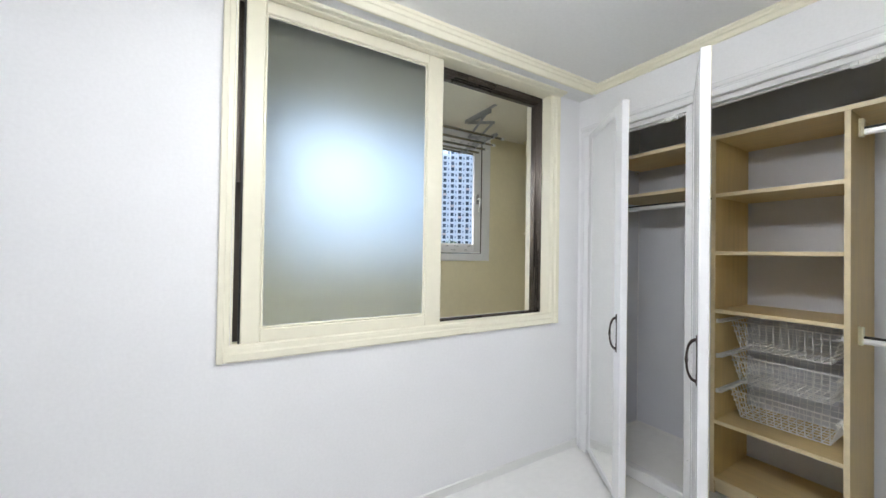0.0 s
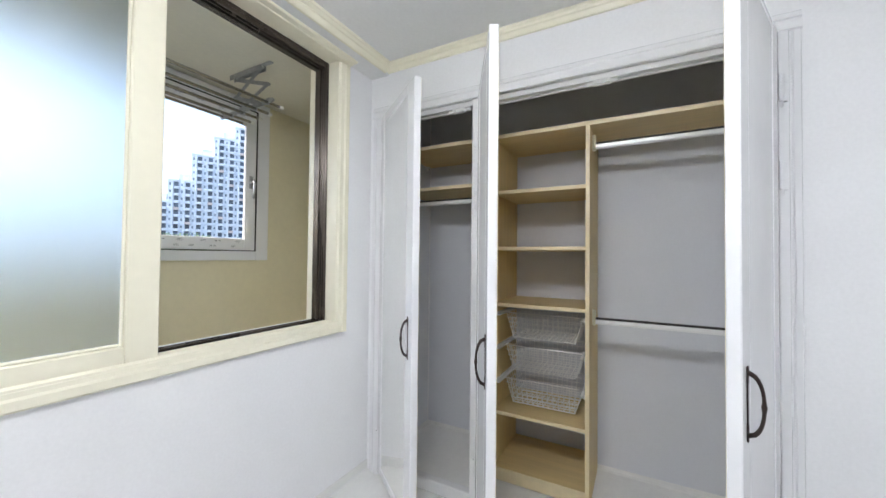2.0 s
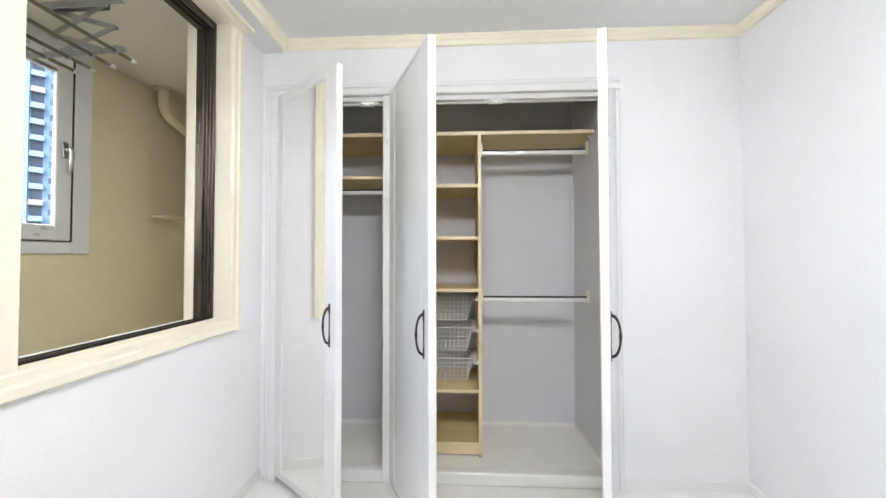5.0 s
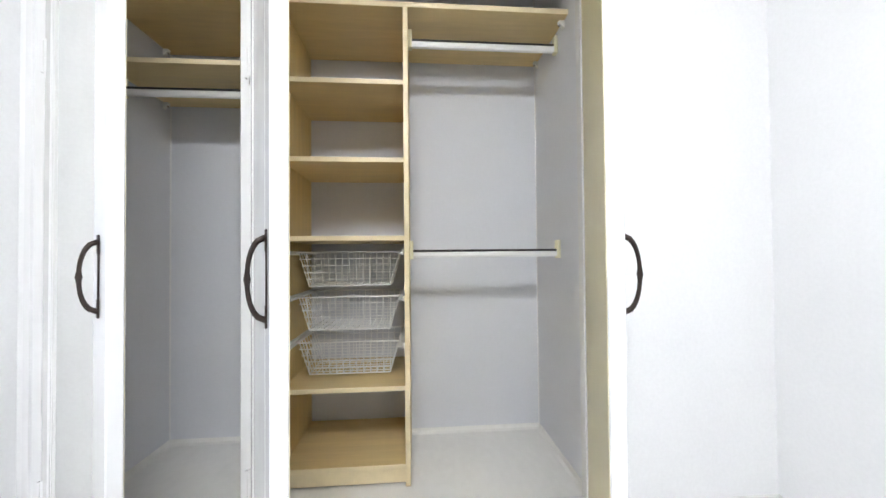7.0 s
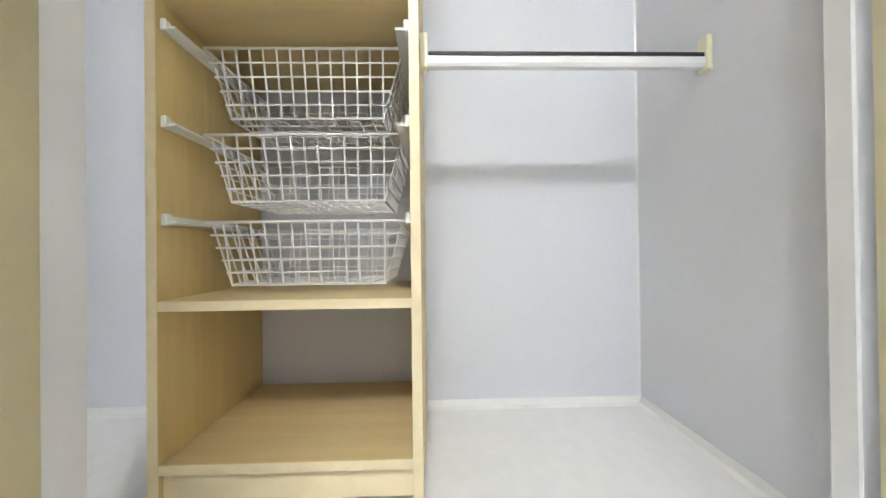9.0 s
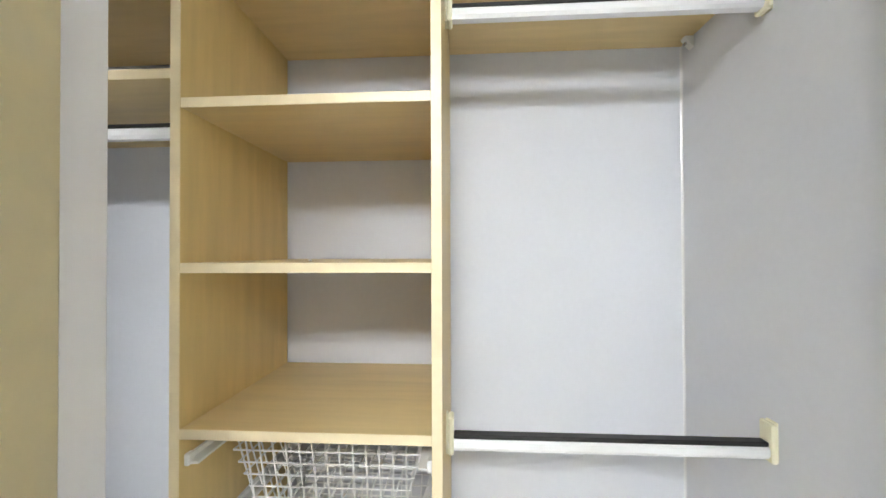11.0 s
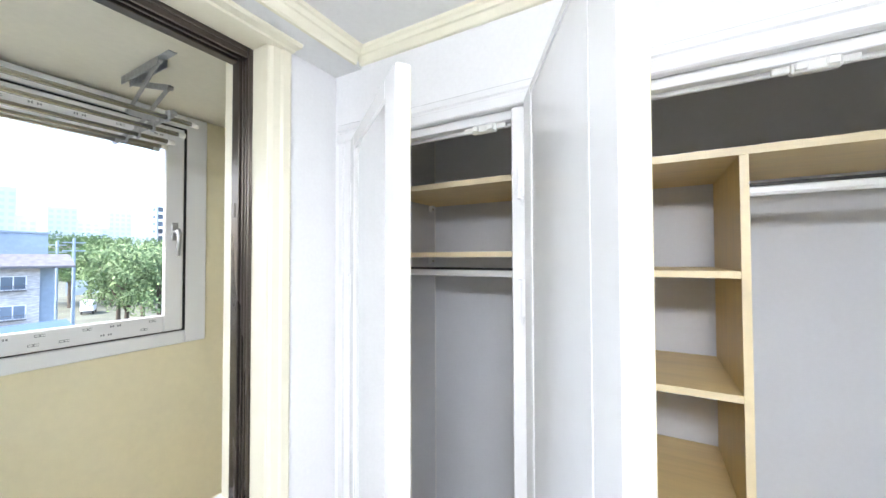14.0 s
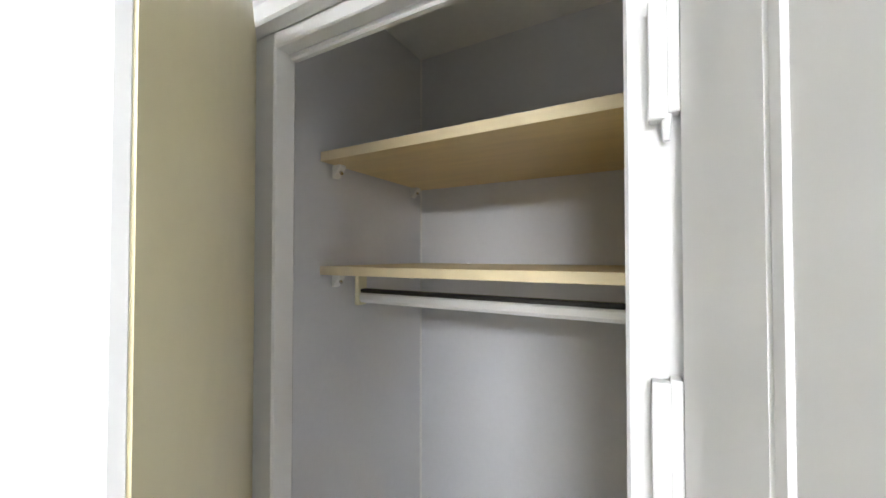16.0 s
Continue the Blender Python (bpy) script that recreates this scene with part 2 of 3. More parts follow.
# baseboards: thin pale strips of the same vinyl
base = [(0, 0), (0.006, 0), (0.006, 0.045), (0, 0.05)]
BASE = material("baseboard_strip", (0.78, 0.78, 0.765), 0.4, blotch=0.02)
for nm, bm in (("baseboard_north", extrude_profile([(YW - u, v) for u, v in base], "x", XE, XW)),
               ("baseboard_south", extrude_profile([(YR + u, v) for u, v in base], "x", XE, XW)),
               ("baseboard_east", extrude_profile([(XW - u, v) for u, v in base], "y", YR + 0.006, CASE1)),
               ("baseboard_west", extrude_profile([(XE + u, v) for u, v in base], "y", YR + 0.006, YW - 0.006))):
    solid(nm, bm, BASE, "thin pale grey baseboard strip", "baseboard", "structure")
# crown moulding
crown = [(0, 0), (0.010, 0), (0.014, 0.006), (0.020, 0.030), (0.026, 0.034), (0.030, 0.05), (0.036, 0.055), (0.036, 0.07), (0, 0.07)]
for nm, bm in (("crown_moulding_east", extrude_profile([(XW - u, 2.252 + v * 0.685) for u, v in crown], "y", YR, 1.492)),
               ("crown_moulding_south", extrude_profile([(YR + u, 2.252 + v * 0.685) for u, v in crown], "x", XE, XW - 0.036)),
               ("crown_moulding_west", extrude_profile([(XE + u, 2.252 + v * 0.685) for u, v in crown], "y", YR, 1.492)),
               ("crown_moulding_north", extrude_profile([(1.492 - u, 2.240 + v * 0.857) for u, v in crown], "x", XE, XW - 0.036))):
    solid(nm, bm, CREAM, "cream painted crown moulding under the ceiling", "crown moulding", "structure")

# white caulk in the closet's back corners
for y, d in ((YC, 1), (YL, -1)):
    solid("closet_corner_trim", extrude_profile([(XB, y), (XB - 0.005, y), (XB - 0.0015, y + d * 0.0015), (XB, y + d * 0.005)], "z", CF + 0.022, CC), GLOSS, "thin white caulk line in the closet corner", "trim", "structure")

# ---- ceiling lamp ----
LX0, LX1, LY0, LY1 = 0.25, 0.55, 0.16, 0.72
lamp = thing("ceiling_lamp", ((LX0 + LX1) / 2, (LY0 + LY1) / 2, CEILING), "white oblong ceiling lamp with a glowing diffuser", "ceiling lamp")
part("base_plate", box(LX0 - 0.03, LX1 + 0.03, LY0 - 0.03, LY1 + 0.03, 2.225, CEILING, 0.006), WPLASTIC, lamp)
part("diffuser", box(LX0, LX1, LY0, LY1, 2.115, 2.2245, 0.02, segments=3), GLOW, lamp, "glowing white acrylic diffuser")

# ---- closet door frame ----
casing = [(0.0, 0.0), (0.0, 0.012), (0.004, 0.018), (0.022, 0.020), (0.026, 0.014), (0.032, 0.014), (0.036, 0.022), (0.062, 0.025), (0.066, 0.021), (0.066, 0.0)]
frame_thing = thing("closet_door_frame", (XW, 0.66, 0), "white gloss painted frame round the closet doors", "door frame", kind="structure")
part("casing_side", extrude_profile([(XW - v, CASE0 - u) for u, v in casing], "z", 0, CASET - 0.066), GLOSS, frame_thing)
part("casing_side", extrude_profile([(XW - v, CASE1 + u) for u, v in casing], "z", 0, CASET - 0.066), GLOSS, frame_thing)
part("casing_head", extrude_profile([(XW - v, CASET - u) for u, v in casing], "y", CASE1, CASE0), GLOSS, frame_thing)
part("jamb", box(XJ, XT, OP[0][0], 1.534, 0, 2.0, 0.003), GLOSS, frame_thing)
part("jamb", box(XJ, XT, -0.204, OP[1][1], 0, 2.0, 0.003), GLOSS, frame_thing)
part("mullion", box(1.998, XT, OP[1][0], OP[0][1], 0.0, 1.992, 0.003), GLOSS, frame_thing)
for a, b in OP:
    part("head_lining", box(XJ, 2.048, b, a, 1.972, 1.998, 0.002), GLOSS, frame_thing)
    part("head_stop", box(2.0485, XT, b, a, ZH, 1.998, 0.003), GLOSS, frame_thing)
    part("sill", box(2.004, 2.058, b - 0.03 if b < 0.5 else b, a + 0.03 if a > 1 else a, 0, ZS, 0.012, segments=3), GLOSS, frame_thing)


def hinge(parent, x, y, z, turn):
    """A white-painted lift-off hinge: two long knuckle leaves with a seam between them and a pin that shows below."""
    bm = bmesh.new()
    for a, b, z0, z1 in ((-0.0095, -0.0008, -0.046, 0.050), (0.0008, 0.012, -0.050, 0.046)):
        box(x - 0.0065, x + 0.0075, min(y + turn * a, y + turn * b), max(y + turn * a, y + turn * b), z + z0, z + z1, 0.0022, bm, 2)
    tube(bm, (x, y, z - 0.046), (x, y, z + 0.046), 0.0048, 10)
    tube(bm, (x, y, z - 0.066), (x, y, z - 0.046), 0.0026, 8, 0.0046)
    return part("hinge", bm, GLOSS, parent)


for y, s in ((1.512, 1), (0.930, 1), (-0.190, -1)):
    for z in (1.80, 1.50, 0.20):
        hinge(frame_thing, 1.990, y, z, s)


def latch(y):
    t = thing("door_latch", (2.04, y, ZH), "small white plastic magnetic catch under the frame head", "latch", group="closet door catches")
    bm = box(2.034, 2.044, y - 0.062, y + 0.062, ZH - 0.006, ZH + 0.018, 0.002)
    part("plate", bm, WPLASTIC, t)
    part("body", box(2.026, 2.0445, y - 0.036, y + 0.036, ZH - 0.012, ZH + 0.012, 0.003), WPLASTIC, t)
    for s in (-1, 1):
        part("strike", box(2.018, 2.026, y + s * 0.022 - 0.009, y + s * 0.022 + 0.009, ZH - 0.009, ZH + 0.006, 0.002), WPLASTIC, t)


latch(0.375), latch(1.05)


# ---- closet doors ----
def closet_door(at, turn, width, mirror, handed, label):
    """A framed door, hinge at its origin; the leaf runs along local +x, its front faces local -y * handed."""
    h0, h1, th, st = 0.03, 1.999, 0.034, 0.085
    d = thing("closet_door", at, label, "closet door", group="closet doors", turn=turn)
    f = -handed

    def leaf(x0, x1, y0, y1, z0, z1, bevel=0.0):
        return box(x0, x1, min(f * y0, f * y1), max(f * y0, f * y1), z0, z1, bevel)
    sh, rt, rb = (0.062, 0.045, 0.04) if mirror else (0.079, 0.022, 0.03)
    for nm, x0, x1, z0, z1 in (("stile", 0, sh, h0, h1), ("stile", width - st, width, h0, h1), ("rail", sh, width - st, h1 - rt, h1), ("rail", sh, width - st, h0, h0 + rb)):
        part(nm, leaf(x0, x1, -0.5 * th + 0.0012, 0.5 * th, z0, z1, 0.003), GLOSS, d, local=True)
    part("panel", leaf(sh - 0.004, width - st + 0.004, -0.011, 0.0125 if mirror else 0.0145, h0 + rb - 0.01, h1 - rt + 0.004), MIRROR if mirror else GLOSS, d,
         "slightly aged mirror panel" if mirror else "", local=True)
    part("back_board", leaf(0.004, width - 0.004, -0.5 * th, -0.5 * th + 0.0045, h0 + 0.004, h1 - 0.004), BACK, d, "olive cream laminate back", local=True)
    a, c, e, g = sh, width - st, h0 + rb, h1 - rt
    trim = ((a - 0.001, a + 0.004, e, g), (c - 0.004, c + 0.001, e, g), (a + 0.004, c - 0.004, g - 0.004, g + 0.001), (a + 0.004, c - 0.004, e - 0.001, e + 0.004)) if mirror else ((c - 0.010, c + 0.001, e, g), (a - 0.001, a + 0.010, e, g))
    for x0, x1, z0, z1 in trim:
        part("bead", leaf(x0, x1, 0.011, 0.0150 if mirror else 0.0172, z0, z1, 0.002), GLOSS, d, local=True)
    # bow handle
    hx, zc = width - 0.045, 0.856
    bm = bmesh.new()
    for s in (-1, 1):
        join(bm, leaf(hx - 0.0065, hx + 0.0065, th * 0.5, th * 0.5 + 0.004, zc + s * 0.072 - 0.022, zc + s * 0.072 + 0.022, 0.0019))
    join(bm, leaf(hx - 0.004, hx + 0.004, th * 0.5, th * 0.5 + 0.003, zc - 0.055, zc + 0.055, 0.0012))
    pts, rad = [], []
    for i in range(25):
        u = -1 + 2 * i / 24
        pts.append((hx, f * (th * 0.5 + 0.002 + 0.031 * math.sqrt(max(0.0, 1 - abs(u) ** 2.3))), zc + 0.078 * u))
        rad.append(0.0042 + 0.0022 * math.exp(-(u / 0.10) ** 2) + 0.0022 * abs(u) ** 4)
    sweep(bm, pts, rad, 10)
    part("handle", bm, IRON, d, "dark brown iron bow handle", local=True, smooth=True)
    return d


def swing(hx, hy, fx, fy):
    return math.degrees(math.atan2(fy - hy, fx - hx))


closet_door((2.007, 1.507, 0), swing(2.007, 1.507, 1.691, 1.0815), 0.531, True, 1, "white gloss closet door with a mirror panel, half open")
closet_door((1.992, 0.907, 0), swing(1.992, 0.907, 1.509, 0.664), 0.541, False, 1, "white gloss panelled closet door with olive back, standing open")
closet_door((1.992, -0.161, 0), swing(1.992, -0.161, 1.504, 0.034), 0.526, False, -1, "white gloss panelled closet door with olive back, swung wide open")

# ---- closet fittings ----
XF, XK = 2.208, 2.605
UL, UR, TH = 0.913, 0.460, 0.018
top = thing("closet_top_shelf", (XF, 0.7, 1.848), "long pale maple top shelf across the whole closet", "shelf")
part("board", box(XF + 0.0015, XB - 0.003, YC + 0.002, YL - 0.003, 1.848, 1.868, 0.0006), WOODF, top)
part("edge_band", box(XF - 0.0006, XF + 0.001, YC + 0.002, YL - 0.003, 1.848, 1.868, 0.0004), EDGE, top)
unit = thing("shelf_unit", (XF, 0.68, CF), "pale maple shelf unit with open shelves and a plinth", "shelf unit")
for nm, y0, y1 in (("side_panel", UL, UL + TH), ("side_panel", UR - TH, UR)):
    part(nm, box(XF + 0.0015, XK, y0, y1, CF, 1.847, 0.0006), WOOD, unit)
    part("edge_band", box(XF - 0.001, XF + 0.001, y0 - 0.0002, y1 + 0.0002, CF, 1.847, 0.0004), EDGE, unit)
for z in (1.558, 1.260, 0.963, 0.397, 0.105):
    part("shelf", box(XF + 0.0025, XK, UR + 0.0005, UL - 0.0005, z - 0.009, z + 0.009, 0.0006), WOODF, unit)
    part("edge_band", box(XF + 0.0002, XF + 0.002, UR + 0.0005, UL - 0.0005, z - 0.009, z + 0.009, 0.0004), EDGE, unit)
part("plinth", box(XF + 0.012, XF + 0.028, UR + 0.0005, UL - 0.0005, CF + 0.009, 0.0965, 0.0006), EDGE, unit)
low = thing("side_shelf", (XF, 1.26, 1.603), "pale maple shelf above the short clothes rod", "shelf")
part("board", box(XF + 0.0015, XB - 0.003, UL + TH + 0.001, YL - 0.003, 1.603, 1.621, 0.0006), WOODF, low)
part("edge_band", box(XF - 0.0006, XF + 0.001, UL + TH + 0.001, YL - 0.003, 1.603, 1.621, 0.0004), EDGE, low)


def shelf_clip(x, y, z, s):
    """A white plastic shelf support screwed to a side wall; s: which way it juts."""
    t = thing("shelf_support", (x, y, z), "small white plastic shelf support screwed to the closet wall", "shelf support", group="shelf supports")
    bm = extrude_profile([(y, z), (y + s * 0.024, z), (y + s * 0.024, z - 0.006), (y + s * 0.008, z - 0.026), (y, z - 0.030)], "x", x - 0.010, x + 0.010)
    bmesh.ops.bevel(bm, geom=bm.edges[:], offset=0.0015, segments=1, affect="EDGES")
    part("bracket", bm, WPLASTIC, t)
    bm = bmesh.new()
    tube(bm, (x, y + s * 0.014, z - 0.012), (x, y + s * 0.021, z - 0.020), 0.004, 8)
    part("screw", bm, STEEL, t)


for x in (XF + 0.045, XK - 0.04):
    shelf_clip(x, YC + 0.0005, 1.8475, 1), shelf_clip(x, YL - 0.0005, 1.8475, -1), shelf_clip(x, YL - 0.0005, 1.6025, -1)


def clothes_rod(y0, y1, z, label):
    """A flattened rod with a dark slot on top between two ivory brackets."""
    x = 2.330
    t = thing("clothes_rod", (x, (y0 + y1) / 2, z), label, "clothes rod", group="clothes rods")
    prof = [(x - 0.0125, z + 0.006), (x - 0.0125, z - 0.006), (x - 0.008, z - 0.013), (x + 0.008, z - 0.013), (x + 0.0125, z - 0.006), (x + 0.0125, z + 0.006), (x + 0.009, z + 0.010), (x - 0.009, z + 0.010)]
    part("rail", extrude_profile(prof, "y", y0 + 0.004, y1 - 0.004), ROD, t)
    part("slot_strip", box(x - 0.0105, x + 0.0105, y0 + 0.016, y1 - 0.016, z + 0.0102, z + 0.0195, 0.002), BLACK, t, "black rubber strip")
    for s, y in ((1, y0), (-1, y1)):
        bm = box(x - 0.013, x + 0.014, min(y, y + s * 0.005), max(y, y + s * 0.005), z - 0.020, z + 0.058, 0.002)
        box(x - 0.018, x + 0.016, min(y + s * 0.005, y + s * 0.016), max(y + s * 0.005, y + s * 0.016), z - 0.020, z + 0.056, 0.003, bm)
        part("bracket", bm, PLASTIC, t, "ivory plastic end bracket")


clothes_rod(YC, UR - TH, 0.900, "white lower clothes rod on ivory brackets")
clothes_rod(YC, UR - TH, 1.775, "white upper clothes rod on ivory brackets")
clothes_rod(UL + TH, YL, 1.545, "white short clothes rod under the side shelf")


def basket(z0, z1):
    """A white wire basket that hangs by its rim between two runners."""
    x0, x1, yl, yr = 2.300, 2.585, 0.884, 0.483
    t = thing("wire_basket", (2.44, 0.683, z0), "white coated wire basket on runners in the shelf unit", "wire basket", group="wire baskets")
    tx, ty = 0.026, 0.040
    rim = bmesh.new()
    for p, q in (((x0, yl, z1), (x0, yr, z1)), ((x1, yl, z1), (x1, yr, z1)), ((x0, yl, z1), (x1, yl, z1)), ((x0, yr, z1), (x1, yr, z1))):
        tube(rim, p, q, 0.0030, 8)
    part("rim", rim, WIRE, t, smooth=True)
    bx0, bx1, byl, byr = x0 + tx, x1 - tx, yl - ty, yr + ty
    nv, nd, nh = 12, 7, 5

    def wire(p, q, r=0.0020):
        part("wire", tube(bmesh.new(), p, q, r, 5), WIRE, t)
    for xa, xb in ((x0, bx0), (x1, bx1)):
        for i in range(nv + 1):
            u = i / nv
            wire((xa, yl + (yr - yl) * (0.09 + 0.82 * u), z1), (xb, byl + (byr - byl) * u, z0))
        for k in range(1, nh + 1):
            u = k / nh
            x, z = xa + (xb - xa) * u, z1 + (z0 - z1) * u
            wire((x, yl + (byl - yl) * u, z), (x, yr + (byr - yr) * u, z), 0.0020 if k < nh else 0.0028)
    for y, yb in ((yl, byl), (yr, byr)):
        for i in range(nd + 1):
            u = i / nd
            wire((x0 + (x1 - x0) * (0.09 + 0.82 * u), y, z1), (bx0 + (bx1 - bx0) * u, yb, z0))
        for k in range(1, nh + 1):
            u = k / nh
            wire((x0 + tx * u, y + (yb - y) * u, z1 + (z0 - z1) * u), (x1 - tx * u, y + (yb - y) * u, z1 + (z0 - z1) * u), 0.0020 if k < nh else 0.0028)
    for i in range(1, nv):
        y = byl + (byr - byl) * i / nv
        wire((bx0, y, z0), (bx1, y, z0))
    for i in range(1, 6):
        x = bx0 + (bx1 - bx0) * i / 6
        wire((x, byl, z0 - 0.002), (x, byr, z0 - 0.002))
    for y, s in ((UL, -1), (UR, 1)):
        r = thing("basket_runner", (2.40, y, z1), "white plastic runner screwed to the shelf unit", "runner", group="basket runners")
        bm = extrude_profile([(y, z1 + 0.006), (y + s * 0.006, z1 + 0.006), (y + s * 0.006, z1 - 0.004), (y + s * 0.026, z1 - 0.004), (y + s * 0.026, z1 - 0.008), (y, z1 - 0.010)], "x", 2.222, 2.596)
        part("rail", bm, WPLASTIC, r)
        part("end_stop", box(2.2185, 2.236, min(y, y + s * 0.010), max(y, y + s * 0.010), z1 - 0.012, z1 + 0.010, 0.002), WPLASTIC, r)


basket(0.776, 0.912), basket(0.600, 0.734), basket(0.424, 0.555)
scrap = bmesh.new()
bmesh.ops.create_grid(scrap, x_segments=6, y_segments=2, size=0.5, matrix=pose(2.45, 0.86, 1.5665, 0, 0, 14) @ Matrix.Diagonal((0.05, 0.018, 1, 1)))
for v in scrap.verts:
    v.co.z += 0.0015 * math.sin(v.co.x * 90)
bmesh.ops.solidify(scrap, geom=scrap.faces[:], thickness=0.0006)
solid("paper_scrap", scrap, WPLASTIC, "small white paper scrap lying on a shelf", "paper scrap")
crumb = bmesh.new()
bmesh.ops.create_icosphere(crumb, subdivisions=1, radius=0.004, matrix=pose(2.27, 0.70, 1.272) @ Matrix.Diagonal((1.2, 1.0, 0.6, 1)))
solid("paper_crumb", crumb, WPLASTIC, "tiny white crumb of paper on a shelf", "paper scrap")

# ---- inner sliding window ----
win = thing("window_1", ((WX0 + WX1) / 2, YW, WZ0), "cream painted sliding window with frosted sash pushed aside", "window", kind="structure")
wc = [(0.0, 0.0), (0.0, 0.014), (0.006, 0.018), (0.030, 0.018), (0.036, 0.012), (0.058, 0.010), (0.064, 0.0)]
part("casing_side", extrude_profile([(1.824 - u, YW - v) for u, v in wc], "z", 0.816, SOFFIT - 0.0158), CREAM, win)
part("casing_side", extrude_profile([(0.018 + u * 0.66, YW - v) for u, v in wc], "z", 0.816, SOFFIT - 0.0158), CREAM, win)
part("casing_bottom", extrude_profile([(YW - v, 0.816 + u) for u, v in wc], "x", 0.055, 1.762), CREAM, win)
head = [(0.0, 0.0), (0.068, 0.0), (0.068, 0.005), (0.062, 0.010), (0.034, 0.010), (0.030, 0.014), (0.0, 0.014)]
part("casing_top", extrude_profile([(YW - u, SOFFIT - 0.0015 - v) for u, v in head], "x", 0.018, 1.824), CREAM, win)
# lining of the hole, stepped
part("lining_side", box(WX1 - 0.011, WX1 + 0.012, YW + 0.001, 1.689, WZ0, WZ1, 0.003), CREAM, win)
part("lining_side", box(WX0 - 0.012, WX0 + 0.006, YW + 0.001, 1.689, WZ0, WZ1, 0.003), CREAM, win)
part("lining_top", box(WX0, WX1, YW + 0.001, 1.689, WZ1 - 0.019, WZ1 - 0.0005, 0.003), CREAM, win)
sill = box(WX0, WX1, YW - 0.012, 1.689, WZ0 - 0.02, WZ0 + 0.004, 0.003)
for y in (1.630, 1.652, 1.674):
    box(WX0 + 0.005, WX1 - 0.012, y, y + 0.006, WZ0 + 0.0038, WZ0 + 0.012, 0.002, sill)
part("track", sill, CREAM, win)
# bronze outer frame: two channels and a broad outer face
OUTER = "bronze aluminium outer frame"
bm = box(WX1 - 0.012, WX1, 1.6895, 1.775, WZ0, WZ1, 0.001)
for y, w, d in ((1.690, 0.008, 0.020), (1.708, 0.005, 0.018), (1.724, 0.005, 0.018), (1.738, 0.0365, 0.022)):
    box(WX1 - d, WX1 - 0.011, y, y + w, WZ0 + 0.004, WZ1 - 0.004, 0.0018, bm)
side = part("bronze_side", bm, BRONZE, win, OUTER)
part("strike_plate", box(WX1 - 0.0245, WX1 - 0.0215, 1.752, 1.768, 1.728, 1.772, 0.001), BRONZE, side)
part("screw", box(WX1 - 0.0245, WX1 - 0.0215, 1.757, 1.764, 1.457, 1.464, 0.001), BRONZE, side)
bm = box(WX0, WX0 + 0.05, 1.6895, 1.775, WZ0, WZ1, 0.002)
for y in (1.708, 1.728):
    box(WX0 + 0.046, WX0 + 0.054, y, y + 0.012, WZ0 + 0.01, WZ1 - 0.01, 0.002, bm)
part("bronze_side", bm, BRONZE, win, OUTER)
bm = box(WX0 + 0.05, WX1 - 0.023, 1.6895, 1.775, WZ1 - 0.030, WZ1, 0.002)
for y, w in ((1.692, 0.008), (1.716, 0.008), (1.742, 0.032)):
    box(WX0 + 0.05, WX1 - 0.023, y, y + w, WZ1 - 0.048, WZ1 - 0.029, 0.002, bm)
part("bronze_head", bm, BRONZE, win, OUTER)
bm = box(WX0 + 0.05, WX1 - 0.023, 1.6895, 1.775, WZ0 - 0.015, WZ0 + 0.006, 0.002)
for y in (1.710, 1.738):
    box(WX0 + 0.05, WX1 - 0.023, y, y + 0.008, WZ0 + 0.005, WZ0 + 0.016, 0.002, bm)
part("bronze_sill", bm, BRONZE, win, OUTER)
part("outer_strip", box(WX1 - 0.021, WX1 - 0.0005, 1.7755, 1.815, WZ0, WZ1, 0.003), CREAM, win)


def sash(x0, x1, y0, y1, label):
    z0, z1, st, sr = WZ0 + 0.008, WZ1 - 0.020, 0.067, 0.090
    s = part("sash", box(x0, x0 + st, y0, y1, z0, z1, 0.004), CREAM, win, label)
    for nm, b in (("stile", (x1 - sr, x1, y0, y1, z0, z1)), ("top_rail", (x0 + st, x1 - sr, y0, y1, z1 - 0.052, z1)), ("bottom_rail", (x0 + st, x1 - sr, y0, y1, z0, z0 + 0.056))):
        part(nm, box(*b, 0.004), CREAM, s)
    gx0, gx1, gz0, gz1 = x0 + st, x1 - sr, z0 + 0.056, z1 - 0.052
    bead = bmesh.new()
    for b in ((gx0, gx0 + 0.010, gz0, gz1), (gx1 - 0.010, gx1, gz0, gz1), (gx0 + 0.010, gx1 - 0.010, gz0, gz0 + 0.010), (gx0 + 0.010, gx1 - 0.010, gz1 - 0.010, gz1)):
        box(b[0], b[1], y0 + 0.006, y0 + 0.016, b[2], b[3], 0.003, bead)
    part("glazing_bead", bead, CREAM, s)
    g = part("pane", box(gx0 - 0.003, gx1 + 0.003, y0 + 0.017, y0 + 0.021, gz0 - 0.003, gz1 + 0.003), FROST, s, "frosted glass pane")
    g.visible_shadow = False


sash(0.094, 0.982, 1.618, 1.652, "cream painted sash with frosted glass")
# Black strip put in for the shade in the gap beside the sash.
part("sash_seal", box(0.0865, 0.0935, 1.622, 1.648, WZ0 + 0.012, WZ1 - 0.020), BLACK, win)
part("sash_latch", box(0.070, 0.086, 1.626, 1.640, 1.50, 1.55, 0.003), BRONZE, win, "small bronze latch")

